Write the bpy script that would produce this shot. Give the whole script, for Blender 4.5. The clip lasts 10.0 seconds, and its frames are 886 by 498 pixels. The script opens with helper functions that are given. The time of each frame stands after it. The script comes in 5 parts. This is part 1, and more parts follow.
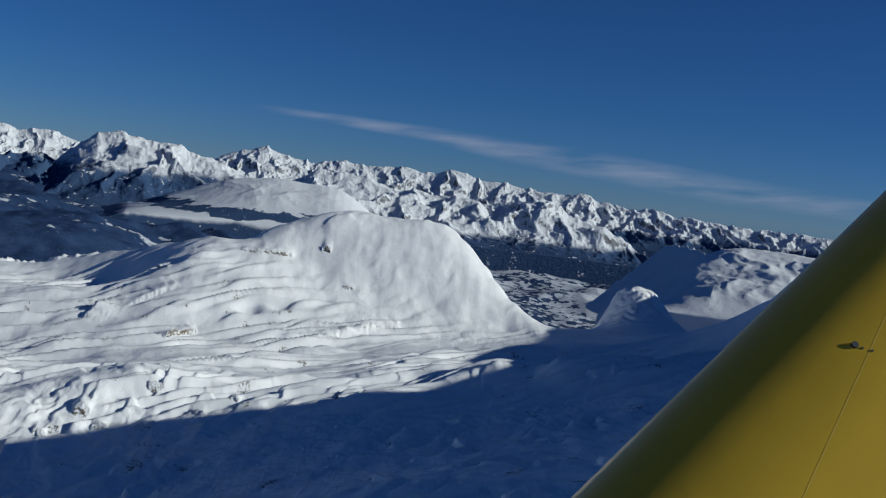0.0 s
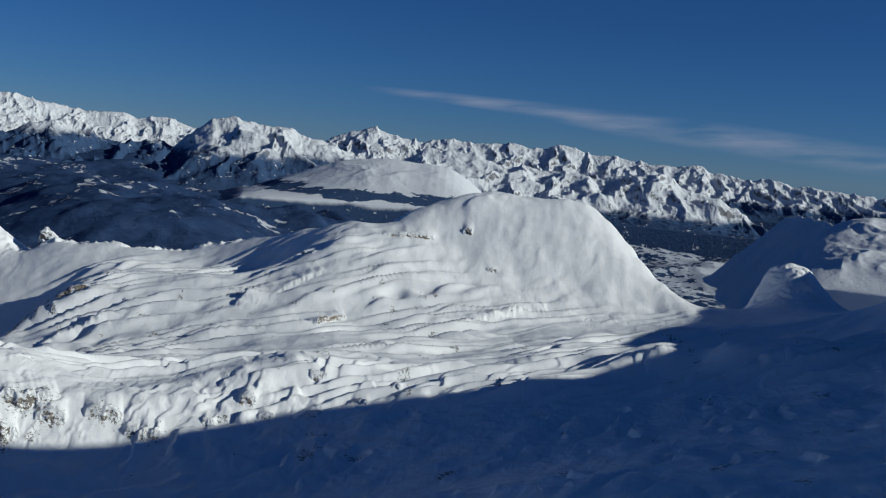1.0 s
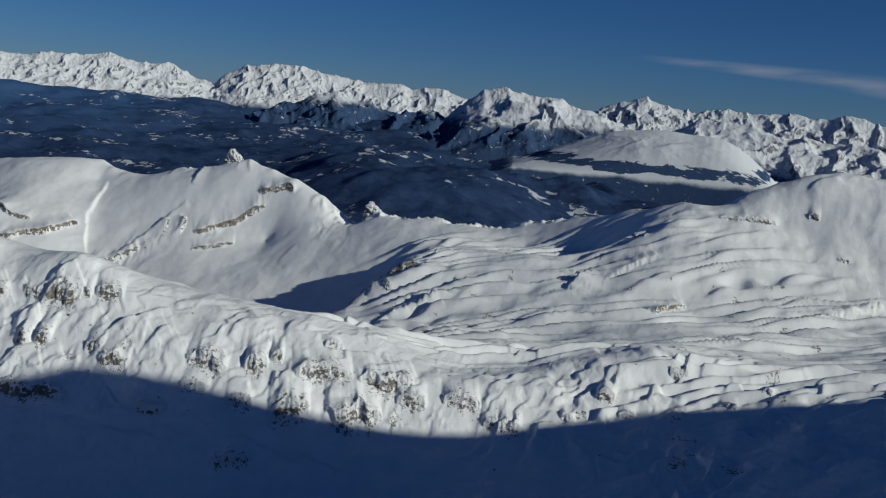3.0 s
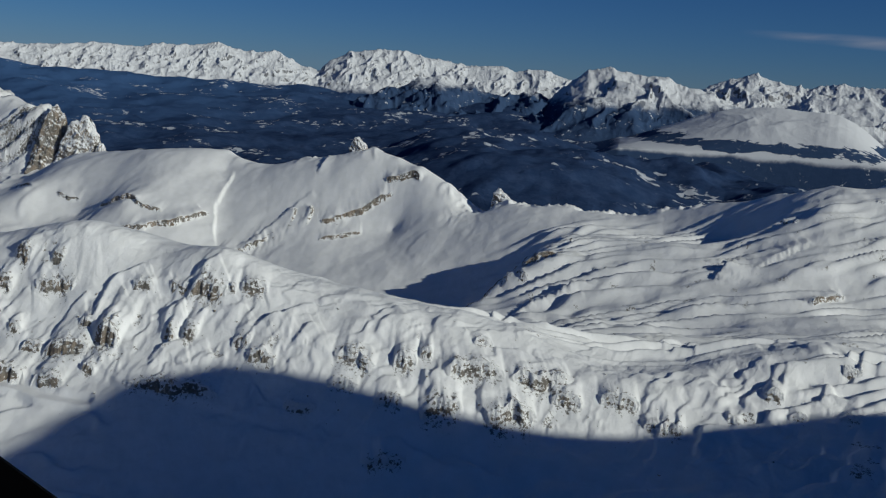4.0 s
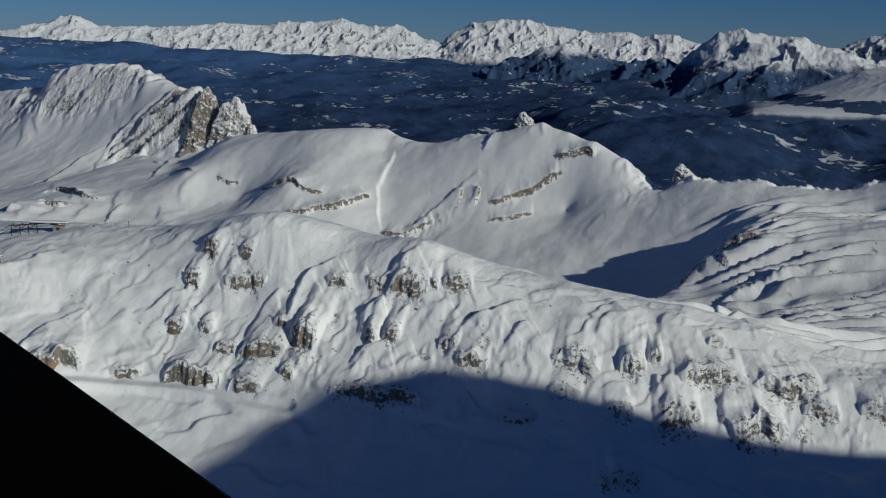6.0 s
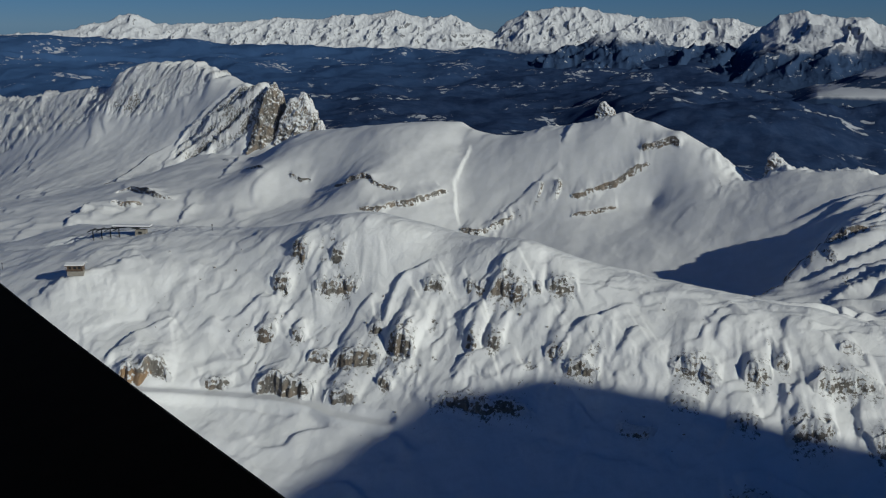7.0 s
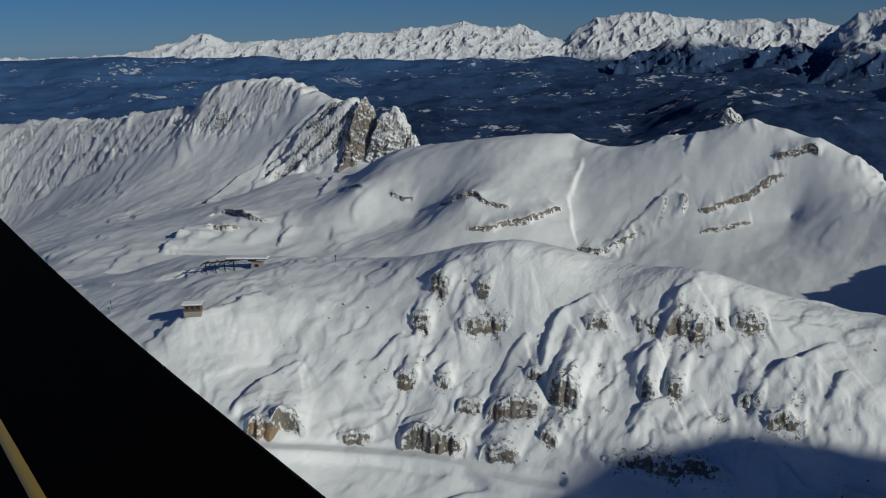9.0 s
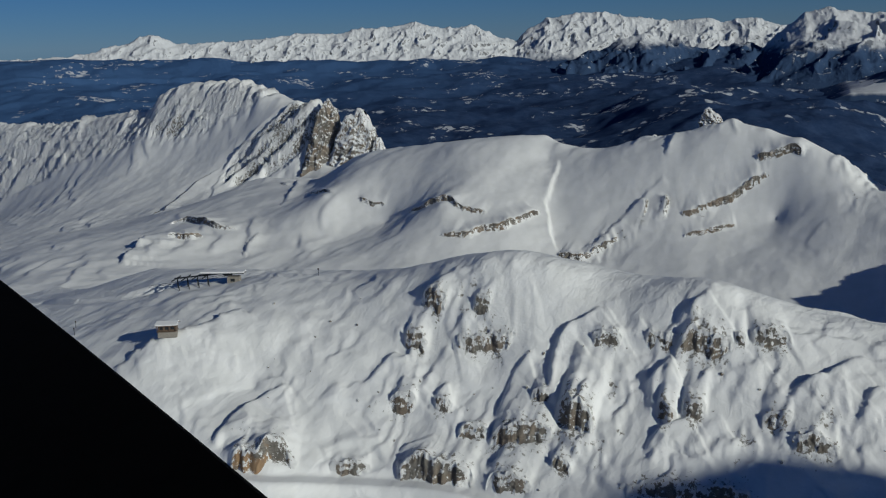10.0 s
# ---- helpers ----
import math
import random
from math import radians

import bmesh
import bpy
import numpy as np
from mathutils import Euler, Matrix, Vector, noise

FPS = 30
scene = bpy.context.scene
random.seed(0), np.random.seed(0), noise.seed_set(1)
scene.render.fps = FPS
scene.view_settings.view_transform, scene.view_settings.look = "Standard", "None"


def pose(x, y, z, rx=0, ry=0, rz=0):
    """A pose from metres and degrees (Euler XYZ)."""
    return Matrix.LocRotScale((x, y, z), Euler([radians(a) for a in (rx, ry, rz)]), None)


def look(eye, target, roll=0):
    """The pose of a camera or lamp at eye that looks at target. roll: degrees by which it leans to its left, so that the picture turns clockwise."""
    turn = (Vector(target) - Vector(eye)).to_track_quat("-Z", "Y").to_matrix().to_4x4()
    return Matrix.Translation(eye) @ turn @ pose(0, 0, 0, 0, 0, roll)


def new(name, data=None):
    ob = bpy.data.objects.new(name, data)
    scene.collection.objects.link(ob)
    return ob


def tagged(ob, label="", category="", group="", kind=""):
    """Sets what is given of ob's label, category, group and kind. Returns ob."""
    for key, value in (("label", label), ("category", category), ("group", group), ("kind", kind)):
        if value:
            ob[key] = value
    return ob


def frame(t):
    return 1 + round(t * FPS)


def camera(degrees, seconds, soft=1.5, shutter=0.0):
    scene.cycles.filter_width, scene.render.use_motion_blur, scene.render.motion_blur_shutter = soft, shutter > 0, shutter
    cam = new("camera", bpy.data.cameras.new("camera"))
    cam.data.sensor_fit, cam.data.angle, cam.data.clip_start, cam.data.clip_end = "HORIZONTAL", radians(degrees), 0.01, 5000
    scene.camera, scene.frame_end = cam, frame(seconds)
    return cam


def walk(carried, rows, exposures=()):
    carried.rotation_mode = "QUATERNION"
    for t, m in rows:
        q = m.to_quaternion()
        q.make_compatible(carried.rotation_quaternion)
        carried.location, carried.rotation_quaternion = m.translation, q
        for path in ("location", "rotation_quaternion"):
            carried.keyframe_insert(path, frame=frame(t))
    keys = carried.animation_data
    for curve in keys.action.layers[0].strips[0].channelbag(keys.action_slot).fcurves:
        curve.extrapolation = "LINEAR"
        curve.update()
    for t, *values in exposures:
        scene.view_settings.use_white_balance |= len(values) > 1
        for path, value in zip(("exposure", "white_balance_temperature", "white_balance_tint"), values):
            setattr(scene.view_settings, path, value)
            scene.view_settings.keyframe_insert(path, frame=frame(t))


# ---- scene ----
cam = camera(46.4, 10.0, 1.2)
METRES, EYE, TILT, LEAN, TURN = 150.0, 300.0, -3.5, -6.75, 0.0
ROWS = [
    (0.0, 0.0, 0.0, 0.0, -0.0, 0.0, 0.0),
    (0.5, -0.0433, 0.0196, 0.0058, 2.68, -0.36, 1.81),
    (1.0, -0.0905, 0.0402, 0.0123, 5.91, -1.22, 1.27),
    (1.5, -0.1333, 0.0577, 0.0184, 10.11, -1.85, 0.83),
    (2.0, -0.1814, 0.0774, 0.0259, 14.9, -2.35, 0.44),
    (2.5, -0.2265, 0.0943, 0.0318, 17.62, -2.37, -0.07),
    (4.0, -0.3661, 0.1466, 0.0497, 25.89, -3.58, 0.84),
    (4.5, -0.4118, 0.1626, 0.0552, 28.14, -3.91, 0.72),
    (5.0, -0.4606, 0.1805, 0.0605, 30.61, -4.14, 1.18),
    (6.5, -0.5998, 0.229, 0.0764, 33.55, -5.35, 2.65),
    (7.0, -0.6488, 0.2455, 0.0819, 35.48, -5.38, 3.2),
    (7.5, -0.6934, 0.262, 0.0872, 36.72, -5.38, 3.68),
    (8.0, -0.7424, 0.2795, 0.0927, 37.76, -5.33, 4.18),
    (8.5, -0.7873, 0.296, 0.0978, 38.71, -4.72, 4.32),
    (9.0, -0.8355, 0.3133, 0.1029, 39.18, -4.56, 4.58),
    (9.5, -0.8801, 0.3306, 0.1082, 38.2, -4.68, 4.86),
    (10.0, -0.9292, 0.3501, 0.1143, 36.52, -4.74, 5.14),
]
walk(cam, [(t, pose(0, 0, EYE, TILT, LEAN, TURN) @ pose(METRES * x, METRES * y, METRES * z, 90 + pitch, roll, yaw)) for t, x, y, z, yaw, pitch, roll in ROWS], exposures=((0, -0.24, 5300, 10), (2.5, -0.52, 5480, 10), (4.5, -0.7, 5520, 10), (6.5, -0.8, 5540, 10), (10, -0.8, 5540, 10)))

# ---- world, sun ----
SUN_TO = Vector((0.927, -0.111, 0.358)).normalized()      # towards the sun
world = bpy.data.worlds.new("sky")
scene.world = world
world.use_nodes = True
wn, wl = world.node_tree.nodes, world.node_tree.links
sky = wn.new("ShaderNodeTexSky")
sky.sky_type = "NISHITA"
sky.sun_disc = False
sky.sun_elevation = math.asin(SUN_TO.z)
sky.sun_rotation = math.atan2(SUN_TO.x, SUN_TO.y)
sky.altitude = 3000
sky.air_density = 1.0
sky.dust_density = 0.0
sky.ozone_density = 9.0
wn["Background"].inputs[1].default_value = 0.046
wl.new(sky.outputs[0], wn["Background"].inputs[0])
sun = new("sun", bpy.data.lights.new("sun", "SUN"))
sun.data.energy = 5.0
sun.data.angle = radians(0.53)
sun.data.color = (1.0, 0.91, 0.675)
sun.matrix_world = look(SUN_TO * 100, (0, 0, 0))

# ---- numeric helpers ----
CENTRE = np.array((-60.0, 25.0, 300.0))                  # middle of the flight line


def hash2(ix, iy, seed):
    h = (ix * 374761393 + iy * 668265263 + seed * 974711) & 0xFFFFFFFF
    h = ((h ^ (h >> 13)) * 1274126177) & 0xFFFFFFFF
    return ((h ^ (h >> 16)) & 0xFFFF) / 65535.0


TURNS = np.random.RandomState(11).rand(256, 256).astype(np.float32) * 2 * np.pi
GRAD_X, GRAD_Y = np.cos(TURNS).ravel(), np.sin(TURNS).ravel()


def value_noise(x, y, seed=0):
    """Gradient noise of arrays, about -0.7 to 0.7."""
    x, y = np.asarray(x, np.float32), np.asarray(y, np.float32)
    bx, by = np.floor(x), np.floor(y)
    fx, fy = x - bx, y - by
    ix, iy = (bx.astype(np.int32) + 37 * seed) & 255, (by.astype(np.int32) + 101 * seed) & 255
    jx, jy = (ix + 1) & 255, (iy + 1) & 255
    ux, uy = fx * fx * fx * (fx * (fx * 6 - 15) + 10), fy * fy * fy * (fy * (fy * 6 - 15) + 10)
    out = 0
    for cx, dx, wx in ((ix, 0, 1 - ux), (jx, 1, ux)):
        for cy, dy, wy in ((iy, 0, 1 - uy), (jy, 1, uy)):
            n = cx * 256 + cy
            out = out + (GRAD_X[n] * (fx - dx) + GRAD_Y[n] * (fy - dy)) * (wx * wy)
    return out


def fbm(x, y, octaves=5, seed=0, gain=0.5):
    total, amp, f = 0, 1.0, 1.0
    for k in range(octaves):
        total = total + amp * value_noise(x * f, y * f, seed + 17 * k)
        amp, f = amp * gain, f * 2.03
    return total


def ridged(x, y, octaves=5, seed=0, gain=0.55):
    """Sharp-crested noise, about 0 to 1."""
    total, amp, f, weight, norm = 0, 1.0, 1.0, 1.0, 0.0
    for k in range(octaves):
        n = (1 - np.minimum(1, np.abs(value_noise(x * f, y * f, seed + 31 * k)) * 2.2)) ** 2
        total = total + amp * n * weight
        weight = np.clip(n * 1.6, 0, 1)
        norm += amp
        amp, f = amp * gain, f * 2.07
    return total / norm


def smooth(a, b, x):
    t = np.clip((x - a) / (b - a), 0, 1)
    return t * t * (3 - 2 * t)


def along(line, step):
    """Points every step metres along a course of corners."""
    out = []
    for p, q in zip(line[:-1], line[1:]):
        p, q = np.array(p, float), np.array(q, float)
        n = max(1, int(np.hypot(*(q - p)[:2]) / step))
        out += [p + (q - p) * k / n for k in range(n)]
    return out + [np.array(line[-1], float)]


def grid_object(name, xs, ys, zs, material):
    """One sheet from three arrays (rows x columns)."""
    rows, cols = xs.shape
    me = bpy.data.meshes.new(name)
    verts = np.stack((xs, ys, zs), -1).reshape(-1, 3).astype(np.float32)
    i = np.arange(rows * cols).reshape(rows, cols)
    quads = np.stack((i[:-1, :-1], i[:-1, 1:], i[1:, 1:], i[1:, :-1]), -1).reshape(-1, 4).astype(np.int32)
    me.vertices.add(len(verts))
    me.vertices.foreach_set("co", verts.ravel())
    me.loops.add(quads.size)
    me.loops.foreach_set("vertex_index", quads.ravel())
    me.polygons.add(len(quads))
    me.polygons.foreach_set("loop_start", np.arange(len(quads), dtype=np.int32) * 4)
    me.polygons.foreach_set("loop_total", np.full(len(quads), 4, dtype=np.int32))
    me.polygons.foreach_set("use_smooth", np.ones(len(quads), dtype=bool))
    me.update(calc_edges=True)
    me.materials.append(material)
    return new(name, me)


# ---- materials ----
class Nodes:
    """Short names for building a node material."""

    def __init__(self, name, rough=0.6):
        self.mat = bpy.data.materials.new(name)
        self.mat.use_nodes = True
        self.t = self.mat.node_tree
        self.bsdf = self.t.nodes["Principled BSDF"]
        self.bsdf.inputs["Roughness"].default_value = rough
        self.geo = self.t.nodes.new("ShaderNodeNewGeometry")

    def put(self, a, b):
        self.t.links.new(a, b)

    def math(self, op, a, b=None, clamp=False):
        n = self.t.nodes.new("ShaderNodeMath")
        n.operation, n.use_clamp = op, clamp
        for k, v in enumerate((a, b)):
            if v is None:
                continue
            if isinstance(v, (int, float)):
                n.inputs[k].default_value = v
            else:
                self.put(v, n.inputs[k])
        return n.outputs[0]

    def step(self, v, lo, hi):
        n = self.t.nodes.new("ShaderNodeMapRange")
        n.interpolation_type = "SMOOTHSTEP"
        self.put(v, n.inputs["Value"])
        n.inputs["From Min"].default_value, n.inputs["From Max"].default_value = lo, hi
        return n.outputs["Result"]

    def place(self, sx=1.0, sy=1.0, sz=1.0, turn=0.0):
        n = self.t.nodes.new("ShaderNodeMapping")
        self.put(self.geo.outputs["Position"], n.inputs["Vector"])
        n.inputs["Scale"].default_value = (sx, sy, sz)
        n.inputs["Rotation"].default_value = (0, 0, radians(turn))
        return n.outputs[0]

    def noise(self, vec, scale, detail=5, rough=0.55, warp=0.0):
        n = self.t.nodes.new("ShaderNodeTexNoise")
        self.put(vec, n.inputs["Vector"])
        n.inputs["Scale"].default_value, n.inputs["Detail"].default_value = scale, detail
        n.inputs["Roughness"].default_value, n.inputs["Distortion"].default_value = rough, warp
        return n.outputs["Fac"]

    def cells(self, vec, scale, feature="F1", out="Distance"):
        n = self.t.nodes.new("ShaderNodeTexVoronoi")
        n.feature = feature
        self.put(vec, n.inputs["Vector"])
        n.inputs["Scale"].default_value = scale
        return n.outputs[out]

    def mix(self, f, a, b):
        n = self.t.nodes.new("ShaderNodeMix")
        n.data_type = "RGBA"
        for sock, v in ((n.inputs["Factor"], f), (n.inputs["A"], a), (n.inputs["B"], b)):
            if isinstance(v, tuple):
                sock.default_value = (*v, 1)
            elif isinstance(v, (int, float)):
                sock.default_value = v
            else:
                self.put(v, sock)
        return n.outputs["Result"]

    def xyz(self, out):
        n = self.t.nodes.new("ShaderNodeSeparateXYZ")
        self.put(out, n.inputs[0])
        return n.outputs

    def bump(self, height, strength, distance, before=None):
        n = self.t.nodes.new("ShaderNodeBump")
        n.inputs["Strength"].default_value, n.inputs["Distance"].default_value = strength, distance
        self.put(height, n.inputs["Height"])
        if before is not None:
            self.put(before, n.inputs["Normal"])
        return n.outputs[0]

    def done(self, colour, normal=None):
        self.put(colour, self.bsdf.inputs["Base Color"])
        if normal is not None:
            self.put(normal, self.bsdf.inputs["Normal"])
        return self.mat


SNOW = (0.84, 0.85, 0.87)


def rock_colour(k, vec):
    a = k.noise(vec, 0.35, 6, 0.65)
    b = k.noise(vec, 2.2, 5, 0.7)
    grey = k.mix(k.step(a, 0.35, 0.65), (0.25, 0.235, 0.212), (0.14, 0.13, 0.117))
    return k.mix(k.step(b, 0.55, 0.75), grey, (0.06, 0.056, 0.052))


def snow_ground():
    """Wind-packed snow, bare limestone where the sheet is marked as rock."""
    k = Nodes("wind_packed_snow", 0.62)
    pos = k.place()
    att = k.t.nodes.new("ShaderNodeAttribute")
    att.attribute_name = "rock"
    fine, mid = k.noise(pos, 1.3, 6, 0.65), k.noise(pos, 0.22, 5, 0.6)
    speck = k.noise(k.place(1, 1, 0.6), 1.2, 7, 0.72)
    ruffle = k.t.nodes.new("ShaderNodeAttribute")
    ruffle.attribute_name = "ruffle"
    craggy = k.math("SUBTRACT", ruffle.outputs["Fac"], 1.0, True)
    ruffle = k.math("MINIMUM", ruffle.outputs["Fac"], 1.0)
    chips = k.noise(k.place(1, 1, 0.4), 0.42, 7, 0.7, 0.5)
    f = k.math("ADD", att.outputs["Fac"], k.math("MULTIPLY", k.math("SUBTRACT", speck, 0.5), 1.5))
    f = k.math("ADD", f, k.math("MULTIPLY", craggy, k.math("MULTIPLY", k.math("SUBTRACT", 0.5, chips), 0.9)))
    rock = k.step(f, 0.52, 0.66)
    snow_c = k.mix(k.step(mid, 0.3, 0.7), SNOW, (0.78, 0.79, 0.80))
    colour = k.mix(rock, snow_c, rock_colour(k, pos))
    n1 = k.bump(k.math("MULTIPLY", mid, ruffle), 0.35, 0.9)
    n2 = k.bump(k.math("MULTIPLY", fine, ruffle), 0.22, 0.28, n1)
    scour = k.math("MULTIPLY", k.noise(k.place(1.0, 0.28, 1.0, -20), 0.55, 5, 0.65, 0.6), ruffle)
    n3 = k.bump(scour, 0.45, 0.8, n2)
    n4 = k.bump(k.math("MULTIPLY", chips, craggy), 0.9, 2.0, n3)
    return k.done(colour, n4)


def cliff_rock(name="limestone", warm=0.0, snowy=0.62, upright=0.55):
    """Bedded limestone with snow on its ledges."""
    k = Nodes(name, 0.85)
    pos = k.place()
    c = rock_colour(k, pos)
    beds = k.noise(k.place(0.35, 0.35, 2.6), 1.1, 4, 0.6)
    c = k.mix(k.math("MULTIPLY", k.step(beds, 0.52, 0.62), 0.55), c, (0.13, 0.12, 0.11))
    warm_f = k.math("MULTIPLY", k.step(k.noise(pos, 0.25, 4, 0.6), 0.42, 0.6), warm)
    c = k.mix(warm_f, c, (0.36, 0.235, 0.13))
    up = k.xyz(k.geo.outputs["Normal"])[2]
    dust = k.t.nodes.new("ShaderNodeAttribute")
    dust.attribute_name = "dust"
    up = k.math("ADD", k.math("MULTIPLY", up, 0.8), k.math("MULTIPLY", dust.outputs["Fac"], 0.5))
    s = k.math("ADD", up, k.math("MULTIPLY", k.math("SUBTRACT", k.noise(k.place(1, 1, upright), 1.3, 8, 0.74), 0.5), 2.8))
    c = k.mix(k.step(s, snowy - 0.05, snowy + 0.05), c, SNOW)
    n = k.bump(k.noise(k.place(1, 1, 0.6), 1.3, 7, 0.7), 1.0, 0.9)
    return k.done(c, n)


def far_mountain(name, tree_line, tree_soft, rock_at=0.62, trees=1.0, strip=None, grain=12.0):
    """Distant slope: snow, bare rock where steep, woods below the tree line."""
    k = Nodes(name, 0.9)
    k.bsdf.inputs["Specular IOR Level"].default_value = 0.0
    pos = k.place()
    up = k.xyz(k.geo.outputs["Normal"])[2]
    z = k.xyz(k.geo.outputs["Position"])[2]
    n1, n2 = k.noise(pos, 0.012, 6, 0.65), k.noise(pos, 0.06, 5, 0.7)
    steep = k.math("ADD", up, k.math("MULTIPLY", k.math("SUBTRACT", n2, 0.5), 0.7))
    rock = k.step(steep, rock_at + 0.05, rock_at - 0.07)
    # snow dimmed and rock paled towards blue: distance haze held in the colour
    c = k.mix(rock, (0.66, 0.68, 0.72), k.mix(n2, (0.12, 0.13, 0.15), (0.24, 0.24, 0.25)))
    level = k.math("ADD", z, k.math("MULTIPLY", k.math("SUBTRACT", n1, 0.5), -tree_soft * 4))
    wood = k.math("MULTIPLY", k.step(level, tree_line + tree_soft, tree_line - tree_soft), trees)
    if strip:
        away = k.math("ABSOLUTE", k.math("SUBTRACT", k.math("ADD", z, k.math("MULTIPLY", k.math("SUBTRACT", n1, 0.5), 60.0)), strip))
        wood = k.math("MAXIMUM", wood, k.math("MULTIPLY", k.step(away, 15.0, 12.0), k.step(k.noise(pos, 0.006, 4, 0.6), 0.42, 0.44)))
    clear = k.step(k.math("ADD", k.noise(pos, 0.028, 6, 0.72), k.math("MULTIPLY", n2, 0.35)), 0.78, 0.86)
    # navy wood tones, with the haze of distance painted in
    hazy_wood_c = k.mix(k.noise(pos, 0.05, 5, 0.7), (0.03, 0.058, 0.13), (0.055, 0.09, 0.175))
    c = k.mix(wood, c, k.mix(clear, hazy_wood_c, (0.7, 0.72, 0.75)))
    return k.done(c, k.bump(n2, 0.5, grain))


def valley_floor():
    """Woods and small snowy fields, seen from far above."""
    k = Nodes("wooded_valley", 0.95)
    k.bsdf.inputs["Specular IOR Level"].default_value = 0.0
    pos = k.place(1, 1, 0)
    # the blue of distance haze is mixed into both wood tones
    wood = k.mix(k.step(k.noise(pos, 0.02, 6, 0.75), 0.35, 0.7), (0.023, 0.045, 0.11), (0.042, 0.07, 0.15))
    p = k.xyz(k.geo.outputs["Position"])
    # farther left the woods are painted paler blue, as haze over distance
    haze_tint = k.math("MULTIPLY", k.step(p[0], -1800.0, -3400.0), 0.75)
    wood = k.mix(haze_tint, wood, (0.065, 0.135, 0.30))
    patch = k.noise(pos, 0.0045, 5, 0.6)
    grain = k.noise(k.place(1, 1, 0), 0.045, 6, 0.75)
    cell = k.cells(k.place(1, 1, 0), 0.05, out="Color")
    pick = k.xyz(cell)[0]
    f = k.math("ADD", k.math("ADD", k.math("MULTIPLY", patch, 1.0), k.math("MULTIPLY", pick, 0.24)), k.math("MULTIPLY", grain, 0.45))
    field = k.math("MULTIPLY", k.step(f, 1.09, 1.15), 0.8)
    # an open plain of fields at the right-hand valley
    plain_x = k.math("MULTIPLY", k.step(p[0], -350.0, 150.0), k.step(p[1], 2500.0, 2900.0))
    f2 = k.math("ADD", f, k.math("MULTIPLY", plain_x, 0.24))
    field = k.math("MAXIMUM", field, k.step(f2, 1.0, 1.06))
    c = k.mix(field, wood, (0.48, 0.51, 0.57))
    return k.done(c, k.bump(grain, 0.6, 8.0))


def plain(name, colour, rough=0.6, metal=0.0, grain=0.12, scale=3.0):
    k = Nodes(name, rough)
    k.bsdf.inputs["Metallic"].default_value = metal
    n = k.noise(k.place(), scale, 5, 0.65)
    low = tuple(c * (1 - grain * 2) for c in colour)
    return k.done(k.mix(k.step(n, 0.3, 0.7), low, colour), k.bump(n, 0.15, 0.02))


snow = snow_ground()
limestone = cliff_rock("limestone", 0.22, 0.36)
dusted_rock = cliff_rock("dusted_limestone", 0.1, 0.22)
ledge_rock = cliff_rock("bedded_ledge_rock", 0.3, 0.42, 2.6)
dark_rock = cliff_rock("dark_overhung_limestone", 0.2, 0.48)
brown_rock = cliff_rock("iron_stained_limestone", 0.9, 0.5)
pale_rock = cliff_rock("pale_tooth_rock", 0.25, 0.42)
streaked_rock = cliff_rock("snow_streaked_rock", 0.2, 0.48)
rimed_rock = cliff_rock("rime_covered_rock", 0.3, 0.12)

